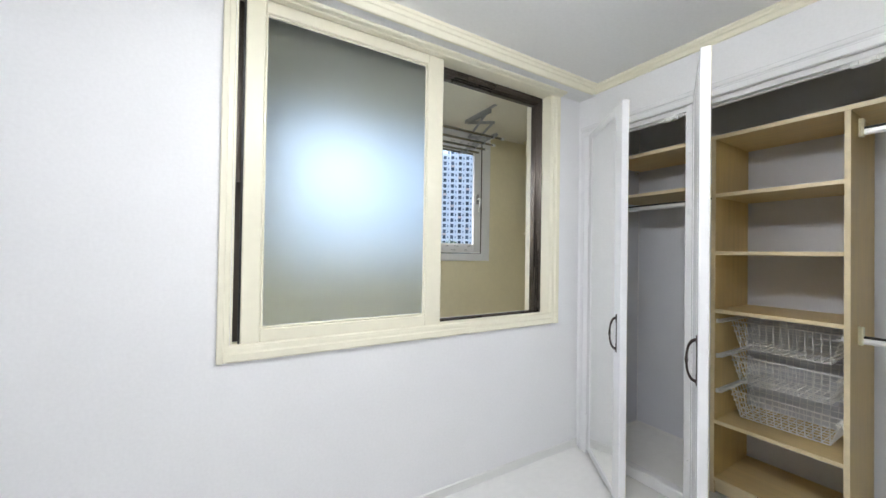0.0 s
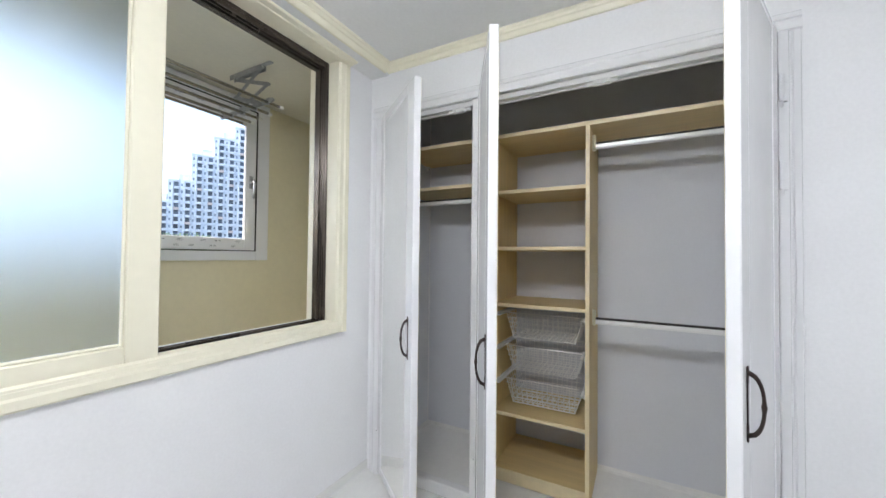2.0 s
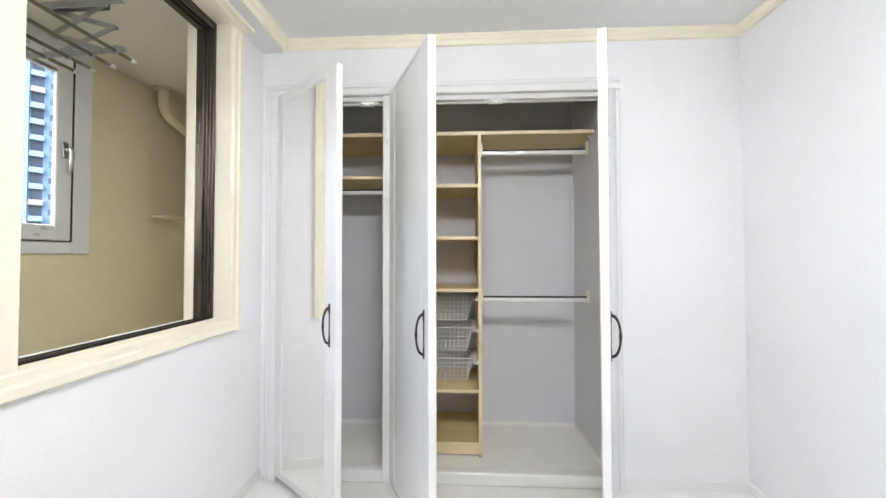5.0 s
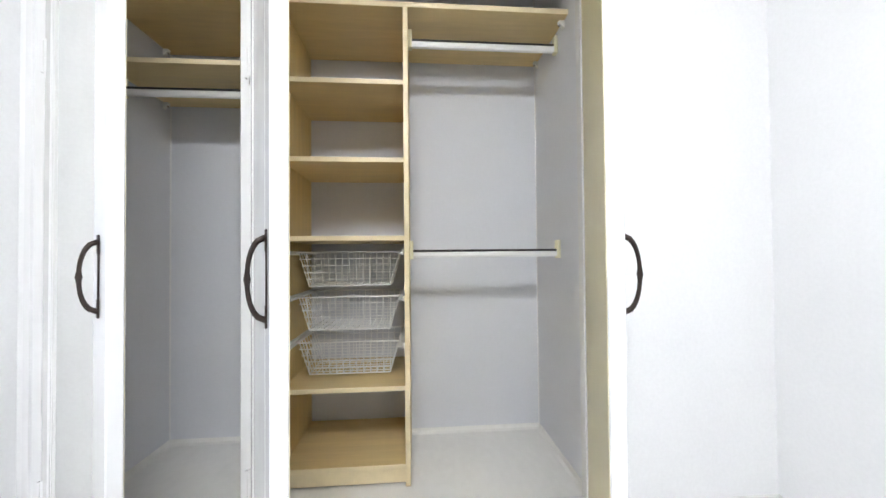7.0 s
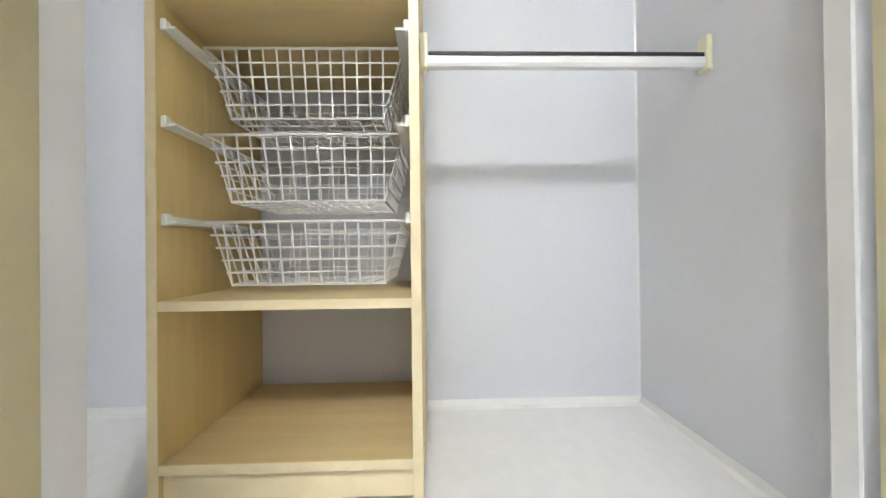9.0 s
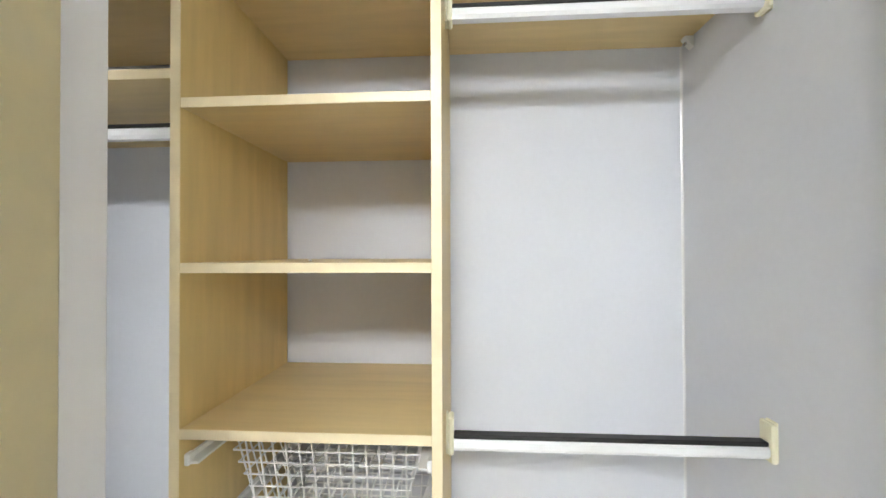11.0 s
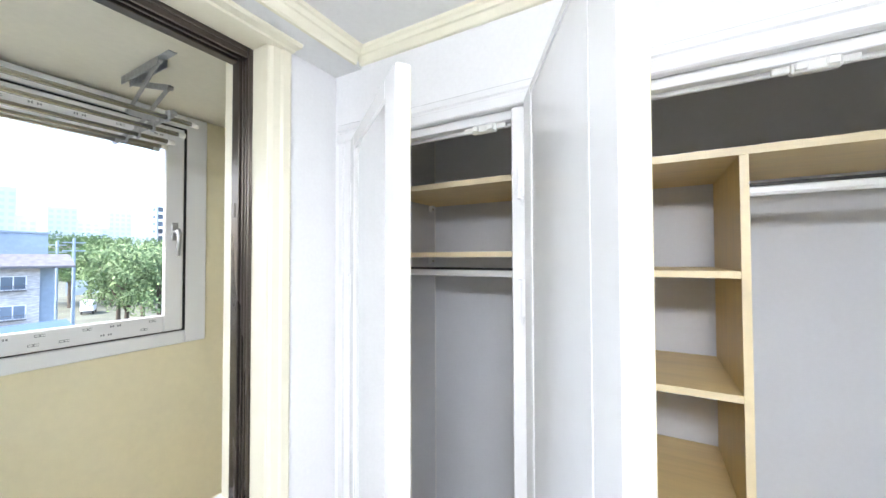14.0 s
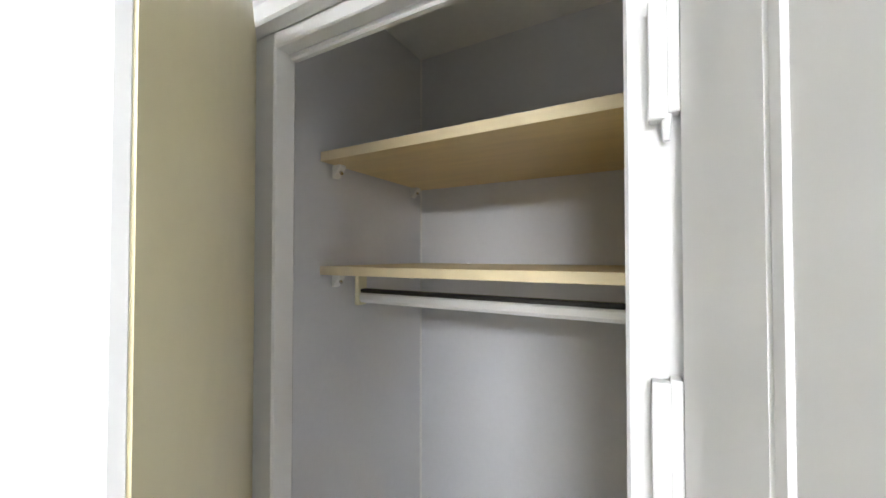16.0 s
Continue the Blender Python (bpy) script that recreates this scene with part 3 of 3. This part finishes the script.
# ---- balcony ----
pieces("balcony_wall", [(-1.7, OX0, YO, YO + 0.16, -0.12, 2.5), (OX1, 3.4, YO, YO + 0.16, -0.12, 2.5), (OX0, OX1, YO, YO + 0.16, -0.12, OZ0), (OX0, OX1, YO, YO + 0.16, OZ1, 2.5)], BALCONY, label="yellow cream painted balcony wall", category="wall")
pieces("balcony_wall_end", [(-1.8, -1.7, 1.83, YO + 0.16, -0.12, 2.5), (3.4, 3.5, 1.83, YO + 0.16, -0.12, 2.5)], BALCONY, label="yellow cream painted balcony end wall", category="wall")
pieces("balcony_inner_wall", [(XB + 0.12, 3.4, 1.70, 1.83, -0.12, 2.5)], BALCONY, label="yellow cream painted balcony wall", category="wall")
pieces("balcony_wall_face", [(-1.7, WX0, 1.83, 1.836, -0.02, 2.345), (WX1, XB + 0.12, 1.83, 1.836, -0.02, 2.345), (WX0, WX1, 1.83, 1.836, -0.02, WZ0)], BALCONY, label="yellow cream paint on the balcony side", category="wall")
pieces("balcony_ceiling", [(-1.7, 3.4, 1.83, YO, 2.345, 2.5)], BCEIL, label="pale cream balcony ceiling", category="ceiling")
pieces("balcony_floor", [(-1.7, 3.4, 1.83, YO, -0.12, -0.02)], FLOOR, label="pale balcony floor", category="floor")
bw = thing("window_2", (1.18, YO, OZ0), "white plastic balcony window with a tilt sash", "window", kind="structure")
y0 = YO - 0.022
for nm, b in (("frame_side", (OX1 - 0.048, OX1 + 0.052, y0, YO + 0.08, 1.172, 2.338)), ("frame_side", (OX0 - 0.052, OX0 + 0.048, y0, YO + 0.08, 1.172, 2.338)),
              ("frame_bottom", (OX0 + 0.048, OX1 - 0.048, y0, YO + 0.08, 1.172, 1.236)), ("frame_top", (OX0 + 0.048, OX1 - 0.048, y0, YO + 0.08, 2.27, 2.338))):
    part(nm, box(*b, 0.004), PVC, bw)


def pvc_sash(x0, x1, handle):
    z0, z1, w = 1.244, 2.258, 0.082
    s = part("sash", box(x0, x0 + w, y0 - 0.012, YO - 0.008, z0, z1, 0.005), PVC, bw)
    for nm, b in (("stile", (x1 - w, x1, z0, z1)), ("top_rail", (x0 + w, x1 - w, z1 - 0.115, z1)), ("bottom_rail", (x0 + w, x1 - w, z0, z0 + w))):
        part(nm, box(b[0], b[1], y0 - 0.012, YO - 0.008, b[2], b[3], 0.005), PVC, s)
    gb = bmesh.new()
    for b in ((x0 - 0.014, x0 - 0.001, z0 - 0.006, z1 + 0.010), (x1 + 0.001, x1 + 0.014, z0 - 0.006, z1 + 0.010), (x0, x1, z0 - 0.006, z0 - 0.001), (x0, x1, z1 + 0.001, z1 + 0.010)):
        box(b[0], b[1], y0 - 0.004, YO + 0.04, b[2], b[3], 0, gb)
    part("gasket", gb, GASKET, s, "dark rubber gasket")
    g = part("pane", box(x0 + w - 0.003, x1 - w + 0.003, YO - 0.019, YO - 0.015, z0 + w - 0.003, z1 - 0.112), CLEAR, s, "clear glass pane")
    g.visible_shadow = False
    # factory print on the rails
    rnd = random.Random(int(x1 * 100))
    bm = bmesh.new()
    for zz, xx0, xx1 in ((z0 + 0.026, x0 + 0.02, x1 - 0.02), (z0 + 0.060, x0 + 0.05, x1 - 0.03), (z1 - 0.028, x0 + 0.02, x1 - 0.02), (z1 - 0.052, x0 + 0.05, x1 - 0.03)):
        x = xx0
        while x < xx1 - 0.08:
            if rnd.random() < 0.5:
                for k in range(5):
                    if k != 2:
                        box(x + k * 0.008, x + k * 0.008 + 0.005, y0 - 0.0128, y0 - 0.0118, zz - 0.004, zz + 0.004, 0, bm)
            else:
                box(x, x + 0.030, y0 - 0.0128, y0 - 0.0118, zz + 0.003, zz + 0.005, 0, bm)
                box(x, x + 0.030, y0 - 0.0128, y0 - 0.0118, zz - 0.005, zz - 0.003, 0, bm)
                box(x, x + 0.002, y0 - 0.0128, y0 - 0.0118, zz - 0.003, zz + 0.003, 0, bm)
                box(x + 0.013, x + 0.018, y0 - 0.0128, y0 - 0.0118, zz - 0.002, zz + 0.002, 0, bm)
            x += 0.075 + 0.07 * rnd.random()
    part("factory_print", bm, INK, s, "grey factory print")
    if handle:
        hx, hz = x1 - 0.042, 1.735
        bm = box(hx - 0.014, hx + 0.014, y0 - 0.022, y0 - 0.012, hz - 0.045, hz + 0.045, 0.004, segments=2)
        tube(bm, (hx, y0 - 0.022, hz), (hx, y0 - 0.050, hz), 0.010, 12)
        sweep(bm, [(hx, y0 - 0.048, hz + 0.012), (hx + 0.003, y0 - 0.056, hz - 0.01), (hx, y0 - 0.056, hz - 0.06), (hx - 0.002, y0 - 0.052, hz - 0.12)], [0.009, 0.011, 0.010, 0.008], 10)
        part("handle", bm, GALV, s, "grey metal window handle", smooth=True)


pvc_sash(OX0 + 0.063, OX1 - 0.063, True)

# ceiling clothes dryer
dry = thing("drying_rack", (0.9, 2.27, 2.345), "folding steel clothes drying rack under the balcony ceiling", "drying rack")
for y, z, x in ((2.155, 2.110, 1.836), (2.267, 2.093, 1.842), (2.385, 2.088, 1.856), (2.500, 2.092, 1.880), (2.600, 2.102, 1.890)):
    bm = bmesh.new()
    tube(bm, (-0.15, y, z), (x - 0.025, y, z), 0.0085, 14)
    part("rod", bm, STEEL, dry, smooth=True)
    bm = bmesh.new()
    tube(bm, (x - 0.025, y, z), (x, y, z), 0.0105, 14)
    part("end_cap", bm, WPLASTIC, dry, "white plastic cap", smooth=True)
for x in (0.10, 1.735):
    bm = box(x - 0.014, x + 0.014, 2.125, 2.51, 2.341, 2.3448, 0.001)
    for s in (-1, 1):
        box(x + s * 0.014 - 0.0015, x + s * 0.014 + 0.0015, 2.20, 2.51, 2.312, 2.342, 0, bm)
    part("ceiling_channel", bm, GALV, dry)
    for k, ((ya, za), (yb, zb), w) in enumerate((((2.20, 2.325), (2.455, 2.190), 0.012), ((2.48, 2.320), (2.168, 2.226), 0.011), ((2.168, 2.226), (2.42, 2.125), 0.011), ((2.455, 2.190), (2.22, 2.115), 0.012), ((2.115, 2.118), (2.62, 2.098), 0.014))):
        n = Vector((0, -(zb - za), yb - ya)).normalized() * w
        prof = [(ya + n.y, za + n.z), (ya - n.y, za - n.z), (yb - n.y, zb - n.z), (yb + n.y, zb + n.z)]
        off = (-0.012, 0.010, 0.006, -0.008, 0.0)[k]
        bm = extrude_profile(prof, "x", x + off, x + off + 0.003)
        for yy, zz in ((ya, za), (yb, zb)):
            tube(bm, (x + off - 0.006, yy, zz), (x + off + 0.009, yy, zz), 0.009, 10)
        part("link", bm, GALV, dry)
    for yy, zz in ((2.155, 2.110), (2.267, 2.093), (2.385, 2.088), (2.500, 2.092), (2.600, 2.102)):
        part("rod_clip", box(x - 0.004, x + 0.004, yy - 0.013, yy + 0.013, zz - 0.014, zz + 0.026, 0.002), GALV, dry)

# pipe and small ledge in the balcony's corner
bm = bmesh.new()
sweep(bm, [(2.585, 2.65, 2.345), (2.585, 2.65, 2.23), (2.60, 2.65, 2.19), (2.635, 2.65, 2.155), (2.79, 2.65, 2.11), (3.0, 2.65, 2.06)], [0.034] * 6, 14)
pipe = thing("drain_pipe", (2.585, 2.65, 2.345), "cream painted drain pipe bending below the balcony ceiling", "pipe")
part("pipe", bm, BALCONY, pipe, smooth=True)
bm = bmesh.new()
tube(bm, (2.585, 2.65, 2.330), (2.585, 2.65, 2.3448), 0.055, 20)
part("flange", bm, BALCONY, pipe)
solid("balcony_ledge", box(2.60, 2.95, 2.60, YO, 1.435, 1.452, 0.002), BALCONY, "small cream painted ledge on the balcony wall", "ledge", kind="structure")

# ---- outside ----
GROUND = -9.0


def az(a, d, x0=1.0, y0=0.6):
    """A place at a bearing from the window (degrees from +y towards +x) and a distance."""
    return x0 + d * math.sin(radians(a)), y0 + d * math.cos(radians(a))


GR = material("ground_mixed", (0.10, 0.11, 0.08), 0.9, grain=0.3, grain_size=0.2, blotch=0.2)
bm = bmesh.new()
bmesh.ops.create_grid(bm, x_segments=1, y_segments=1, size=3000, matrix=pose(0, 0, GROUND))
solid("ground", bm, GR, "dull green and grey ground below", "ground", "structure")
CONC = material("pale_apartment_paint", (0.50, 0.575, 0.65), 0.8, grain=0.05, grain_size=0.8, blotch=0.05)
CONC3 = material("blue_grey_tower_paint", (0.30, 0.42, 0.54), 0.8, grain=0.05, grain_size=0.8, blotch=0.05)
CONC2 = material("blue_grey_paint", (0.33, 0.40, 0.48), 0.8, grain=0.05, grain_size=0.8, blotch=0.06)
WGL = material("grey_window_glass", (0.17, 0.22, 0.28), 0.15, grain=0.2, grain_size=0.6, per_piece=0.35)
DARKGL = material("dark_balcony_glass", (0.075, 0.10, 0.135), 0.15, grain=0.2, grain_size=0.6, per_piece=0.4)
BRICKY = material("pale_stone_cladding", (0.54, 0.52, 0.52), 0.8, grain=0.28, grain_size=2.2, blotch=0.1, stretch=(1, 1, 4))
ROOFM = material("grey_roof_tile", (0.14, 0.14, 0.15), 0.7, grain=0.2, grain_size=3)
TARP = material("blue_sheet_roof", (0.07, 0.125, 0.29), 0.45, grain=0.05, grain_size=2, blotch=0.06)
# Haze over distant buildings is mixed into these pale base colours.
FAR = material("far_building_haze_tint", (0.53, 0.61, 0.69), 0.9, grain=0.06, grain_size=0.05)
FARW = material("far_windows_haze_tint", (0.44, 0.52, 0.60), 0.8, grain=0.06, grain_size=0.05)
PINK = material("pale_red_panel", (0.46, 0.42, 0.41), 0.7, grain=0.1, grain_size=1.0)


def mesh_of(bm, mat):
    me = bpy.data.meshes.new("piece")
    bm.to_mesh(me)
    bm.free()
    me.materials.append(mat)
    return me


def stepped_block(start, turn, storeys, label, paint, sh=2.75, w=3.7, d=11.0):
    """A slab block of bays that climb in steps: each bay has a wall, a roof, a fin, and per storey a window and a glazed balcony."""
    t = thing("apartment_building", (*start, GROUND), label, "apartment building", turn=turn)
    win_me = mesh_of(box(-0.32, 0.32, -0.05, 0.12, 1.0, 2.0), WGL)
    bal_me = mesh_of(box(-0.72, 0.72, -0.08, 0.14, 0.75, 2.5), DARKGL)
    rail_me = mesh_of(box(-0.85, 0.85, -0.9, -0.09, -0.16, 0.75), paint)
    pink_me = mesh_of(box(-0.85, 0.85, -0.9, -0.09, -0.16, 0.75), PINK)
    for c, n in enumerate(storeys):
        x, h = c * w, n * sh
        part("wall", box(x, x + w - 0.001, 0, d, 0, h), paint, t, local=True)
        bm = box(x - 0.1, x + w + 0.1, -0.1, d + 0.1, h, h + 0.8)
        if c % 2 == 1:
            box(x - 0.4, x + w - 0.4, d * 0.2, d * 0.6, h + 0.8, h + 3.4, 0, bm)
        part("roof", bm, paint, t, local=True)
        part("fin", box(x + 1.50, x + 1.80, -0.95, -0.001, 0, h), paint, t, local=True)
        for s in range(4, n):
            for nm, me, xx in (("window", win_me, x + 0.75), ("balcony_window", bal_me, x + 2.72), ("balcony_rail", pink_me if (s * 5 + c * 3) % 7 == 0 else rail_me, x + 2.72)):
                o = new(nm, me)
                o.parent, o.location = t, (xx, 0, s * sh)


TALL = "white high-rise apartment block with rows of balconies"
stepped_block(az(21.5, 175), -28, [n for n in (11, 14, 18, 21, 23, 24, 25, 25, 26, 26, 26, 26) for k in (0, 1)], TALL, CONC)
stepped_block(az(36.5, 92), -42, (21,) * 9, "blue grey high-rise apartment tower nearer the balcony", CONC3)


def villa():
    """A three-storey walk-up with stone cladding, a tiled eave, roof huts and casement windows."""
    cx, cy = az(4.5, 40)
    t = thing("villa_building", (cx, cy, GROUND + 0.8), "low walk-up house with pale stone cladding and grey eaves", "house", turn=-3)
    h = 9.2
    part("wall", box(-12, 5.6, 0, 9, -0.8, h), BRICKY, t, local=True)
    part("side_wall", box(5.6, 6.5, 0.6, 9, -0.8, h), CONC2, t, "plain blue grey wall", local=True)
    bm = bmesh.new()
    prof = [(-0.9, h - 0.10), (-0.9, h + 0.08), (0.7, h + 0.95), (0.9, h + 0.95), (0.9, h - 0.1)]
    join(bm, extrude_profile(prof, "x", -12.5, 7.3))
    part("eave", bm, ROOFM, t, local=True)
    for b in ((-4.2, -1.2, 2, 5, h + 0.9, h + 4.4), (-1.2, 1.6, 2.6, 6, h + 0.9, h + 5.3), (-12, -5.0, 2, 7, h + 0.9, h + 3.0), (1.6, 6.4, 2.4, 7, h + 0.9, h + 2.6)):
        rb = box(*b)
        box(b[0] - 0.12, b[1] + 0.12, b[2] - 0.12, b[3] + 0.12, b[5], b[5] + 0.14, 0, rb)
        part("roof_hut", rb, CONC2, t, local=True)
    bm = box(-2.6, 2.4, 0.8, 1.4, h + 1.0, h + 1.14)
    bmesh.ops.rotate(bm, verts=bm.verts[:], cent=(0, 1, h + 1.2), matrix=Matrix.Rotation(radians(-14), 3, "Y"))
    bmesh.ops.translate(bm, verts=bm.verts[:], vec=(0, 0, 1.0))
    part("roof_canopy", bm, CONC, t, local=True)
    for x in (-9.4, -6.0, -2.4, 1.1, 4.3):
        for z in (7.6, 5.5, 3.4, 1.3):
            f = bmesh.new()
            for b in ((-0.65, -0.58, 0, 0.9), (0.58, 0.65, 0, 0.9), (-0.03, 0.03, 0, 0.9), (-0.65, 0.65, -0.06, 0.0), (-0.65, 0.65, 0.9, 0.96)):
                box(x + b[0], x + b[1], -0.10, 0.05, z + b[2], z + b[3], 0, f)
            wnd = part("window", f, PVC, t, local=True)
            part("pane", box(x - 0.58, x + 0.58, -0.05, 0.03, z, z + 0.9), WGL, wnd, local=True)
            if x > 2:
                g = bmesh.new()
                for k in range(7):
                    box(x - 0.65 + k * 0.2, x - 0.63 + k * 0.2, -0.42, -0.40, z - 0.1, z + 0.25, 0, g)
                box(x - 0.68, x + 0.62, -0.44, -0.40, z + 0.23, z + 0.27, 0, g)
                box(x - 0.68, x + 0.62, -0.44, 0.0, z - 0.14, z - 0.10, 0, g)
                part("railing", g, ROOFM, wnd, local=True)
    part("air_conditioner", box(1.95, 2.50, -0.45, -0.02, 7.85, 8.3, 0.04), PVC, t, "white outdoor air conditioner", local=True)


villa()
bm = extrude_profile([(-3.6, -2.7), (0.0, -1.0), (3.6, -2.9), (3.6, -3.1), (-3.6, -3.0)], "x", -9, 6.9)
roof = solid("sheet_roof", bm, TARP, "bright blue sheet metal roof of a low shed", "roof")
roof.location, roof.rotation_euler = (0.6, 24.5, -0.35), (0, 0, radians(8))
shed = solid("shed", box(-8.6, 6.5, -3.3, 3.3, GROUND, -3.05), CONC2, "plain low shed under the blue roof", "shed")
shed.location, shed.rotation_euler = (0.6, 24.5, -0.35), (0, 0, radians(8))

LEAF = material("tree_foliage", (0.125, 0.195, 0.078), 0.7, grain=0.28, grain_size=0.9, blotch=0.2)
BARK = material("tree_bark", (0.10, 0.08, 0.06), 0.9, grain=0.2, grain_size=6)
rt = random.Random(7)


def tree(centre, height, spread):
    """A tapered trunk with limbs, and a crown of many small leaf sprays."""
    t = thing("tree", (*centre, GROUND), "dense green broadleaf tree among the houses", "tree", group="trees outside")
    bm = bmesh.new()
    sweep(bm, [(0, 0, 0), (0.1, 0, height * 0.3), (0, 0.1, height * 0.6)], [0.32, 0.24, 0.12], 8)
    for _ in range(7):
        a, z = rt.uniform(0, 6.28), height * rt.uniform(0.3, 0.55)
        sweep(bm, [(0, 0, z), (math.cos(a) * spread * 0.35, math.sin(a) * spread * 0.35, z + height * 0.12), (math.cos(a) * spread * 0.7, math.sin(a) * spread * 0.7, z + height * 0.28)], [0.12, 0.08, 0.03], 6)
    part("trunk", bm, BARK, t, local=True)
    clumps = [(rt.gauss(0, spread * 0.42), rt.gauss(0, spread * 0.42), height * rt.uniform(0.42, 0.95), rt.uniform(0.7, 1.4)) for _ in range(64)]
    vs, fs = [], []
    for cx, cy, cz, r in clumps:
        for _ in range(120):
            d = Vector((rt.gauss(0, 1), rt.gauss(0, 1), rt.gauss(0, 0.8)))
            d = d.normalized() * r * rt.uniform(0.6, 1.05)
            c = Vector((cx, cy, cz)) + d
            u = Vector((rt.gauss(0, 1), rt.gauss(0, 1), rt.gauss(0, 1))).normalized() * rt.uniform(0.10, 0.22)
            w = u.orthogonal().normalized() * u.length * 0.6
            n = len(vs)
            vs += [c - u, c + w, c + u, c - w]
            fs.append((n, n + 1, n + 2, n + 3))
    me = bpy.data.meshes.new("crown")
    me.from_pydata([tuple(v) for v in vs], [], fs)
    me.materials.append(LEAF)
    o = new("crown", me)
    o.parent = t
    return t


first = tree(az(19.3, 60), 12.6, 3.9)
second = tree(az(22.5, 54), 11.8, 4.1)
third = tree(az(26.0, 62), 12.8, 4.2)
for a, d, s, r in ((13.0, 118, 1.22, 40), (14.6, 112, 1.24, 120), (16.2, 116, 1.28, 200), (18.0, 110, 1.22, 290), (19.8, 114, 1.26, 10), (17.2, 126, 1.3, 75), (21.6, 108, 1.2, 150), (18.6, 74, 1.0, 260), (23.6, 78, 1.05, 33), (20.8, 82, 1.08, 60), (26.5, 90, 1.12, 140), (29.0, 74, 1.0, 220), (12.0, 124, 1.25, 310)):
    src = (first, second, third)[int(a * 10) % 3]
    c = copy_thing(src, Matrix.Translation((*az(a, d), GROUND)) @ pose(0, 0, 0, 0, 0, r))
    c.scale = (s, s, s)

for a, d, w, h in ((13.9, 300, 12, 40), (9.3, 260, 12, 44), (2.4, 200, 13, 48), (10.8, 320, 14, 36), (15.6, 360, 16, 38), (17.0, 380, 14, 34), (18.6, 340, 12, 46), (12.2, 420, 30, 30), (6.0, 380, 26, 36), (20.5, 420, 30, 30), (24, 420, 40, 32), (16.2, 300, 30, 20)):
    x, y = az(a, d)
    t = thing("distant_tower", (x, y, GROUND), "far tower block with haze tinted into its pale colour", "tower block", group="distant towers", turn=-a)
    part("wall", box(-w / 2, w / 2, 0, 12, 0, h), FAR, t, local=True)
    rows = int((h - 8) / 3.2)
    bm = bmesh.new()
    for k in range(rows):
        for c in range(4):
            xx = -w / 2 + w * (c + 0.5) / 4
            box(xx - w * 0.07, xx + w * 0.07, -0.1, 0.1, 8 + k * 3.2, 9.6 + k * 3.2, 0, bm)
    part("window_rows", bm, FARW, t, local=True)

for a, d in ((14.9, 50), (13.6, 60)):
    x, y = az(a, d)
    p = thing("utility_pole", (x, y, GROUND), "grey concrete utility pole with cross arms", "utility pole", group="utility poles")
    bm = bmesh.new()
    tube(bm, (0, 0, 0), (0, 0, 12.6), 0.17, 10, 0.11)
    part("pole", bm, CONC2, p, local=True)
    for z in (12.1, 11.3):
        part("cross_arm", box(-0.8, 0.8, -0.05, 0.05, z, z + 0.1), CONC2, p, local=True)
a, b = Vector((*az(14.9, 50), GROUND + 12.1)), Vector((*az(13.6, 60), GROUND + 12.1))
for s in (-0.7, 0.0, 0.7):
    bm = bmesh.new()
    pts = [a.lerp(b, i / 8) + Vector((s, 0, 0.1 - 0.5 * (1 - (i / 4 - 1) ** 2))) for i in range(9)]
    sweep(bm, pts, [0.02] * 9, 5)
    solid("power_cable", bm, ROOFM, "dark cable sagging between utility poles", "cable", group="power cables")

YELLOW = material("yellow_awning", (0.70, 0.50, 0.10), 0.6, grain=0.05, grain_size=1)
low_block = thing("low_rise_building", (*az(17.7, 150), GROUND), "low blue grey building with yellow awnings beyond the trees", "building", turn=-17)
part("wall", box(-9, 9, 0, 10, 0, 14.6), CONC2, low_block, local=True)
part("roof", box(-9.3, 9.3, -0.3, 10.3, 14.6, 15.0), FAR, low_block, local=True)
for x in (-5.6, 4.4):
    part("awning", extrude_profile([(-0.9, 13.0), (-0.9, 13.3), (0.0, 14.3), (0.0, 13.0)], "x", x - 2.6, x + 2.6), YELLOW, low_block, "yellow awning", local=True)
for k in range(7):
    part("window", box(-8.2 + k * 2.5, -6.8 + k * 2.5, -0.06, 0.08, 10.6, 12.2), WGL, low_block, local=True)


def truck(at, turn):
    """A small white box truck: cab with windscreen, cargo box and four wheels."""
    t = thing("box_truck", (*at, GROUND), "small white box truck parked by the trees", "truck", turn=turn)
    cab = extrude_profile([(-2.7, 0.45), (-2.7, 1.25), (-2.35, 2.1), (-1.2, 2.1), (-1.2, 0.45)], "y", -0.85, 0.85)
    bmesh.ops.bevel(cab, geom=cab.edges[:], offset=0.06, segments=2, affect="EDGES")
    part("cab", cab, PVC, t, local=True)
    part("windscreen", extrude_profile([(-2.74, 1.28), (-2.40, 2.0), (-2.36, 1.98), (-2.70, 1.26)], "y", -0.72, 0.72), WGL, t, local=True)
    part("cargo_box", box(-1.1, 2.6, -0.92, 0.92, 0.7, 2.6, 0.05), PVC, t, local=True)
    part("chassis", box(-2.5, 2.5, -0.6, 0.6, 0.4, 0.69), ROOFM, t, local=True)
    for x in (-1.95, 1.6):
        for y in (-0.8, 0.8):
            bm = bmesh.new()
            tube(bm, (x, y - 0.11, 0.36), (x, y + 0.11, 0.36), 0.36, 16)
            part("wheel", bm, BLACK, t, local=True)


truck(az(16.1, 98), -112)
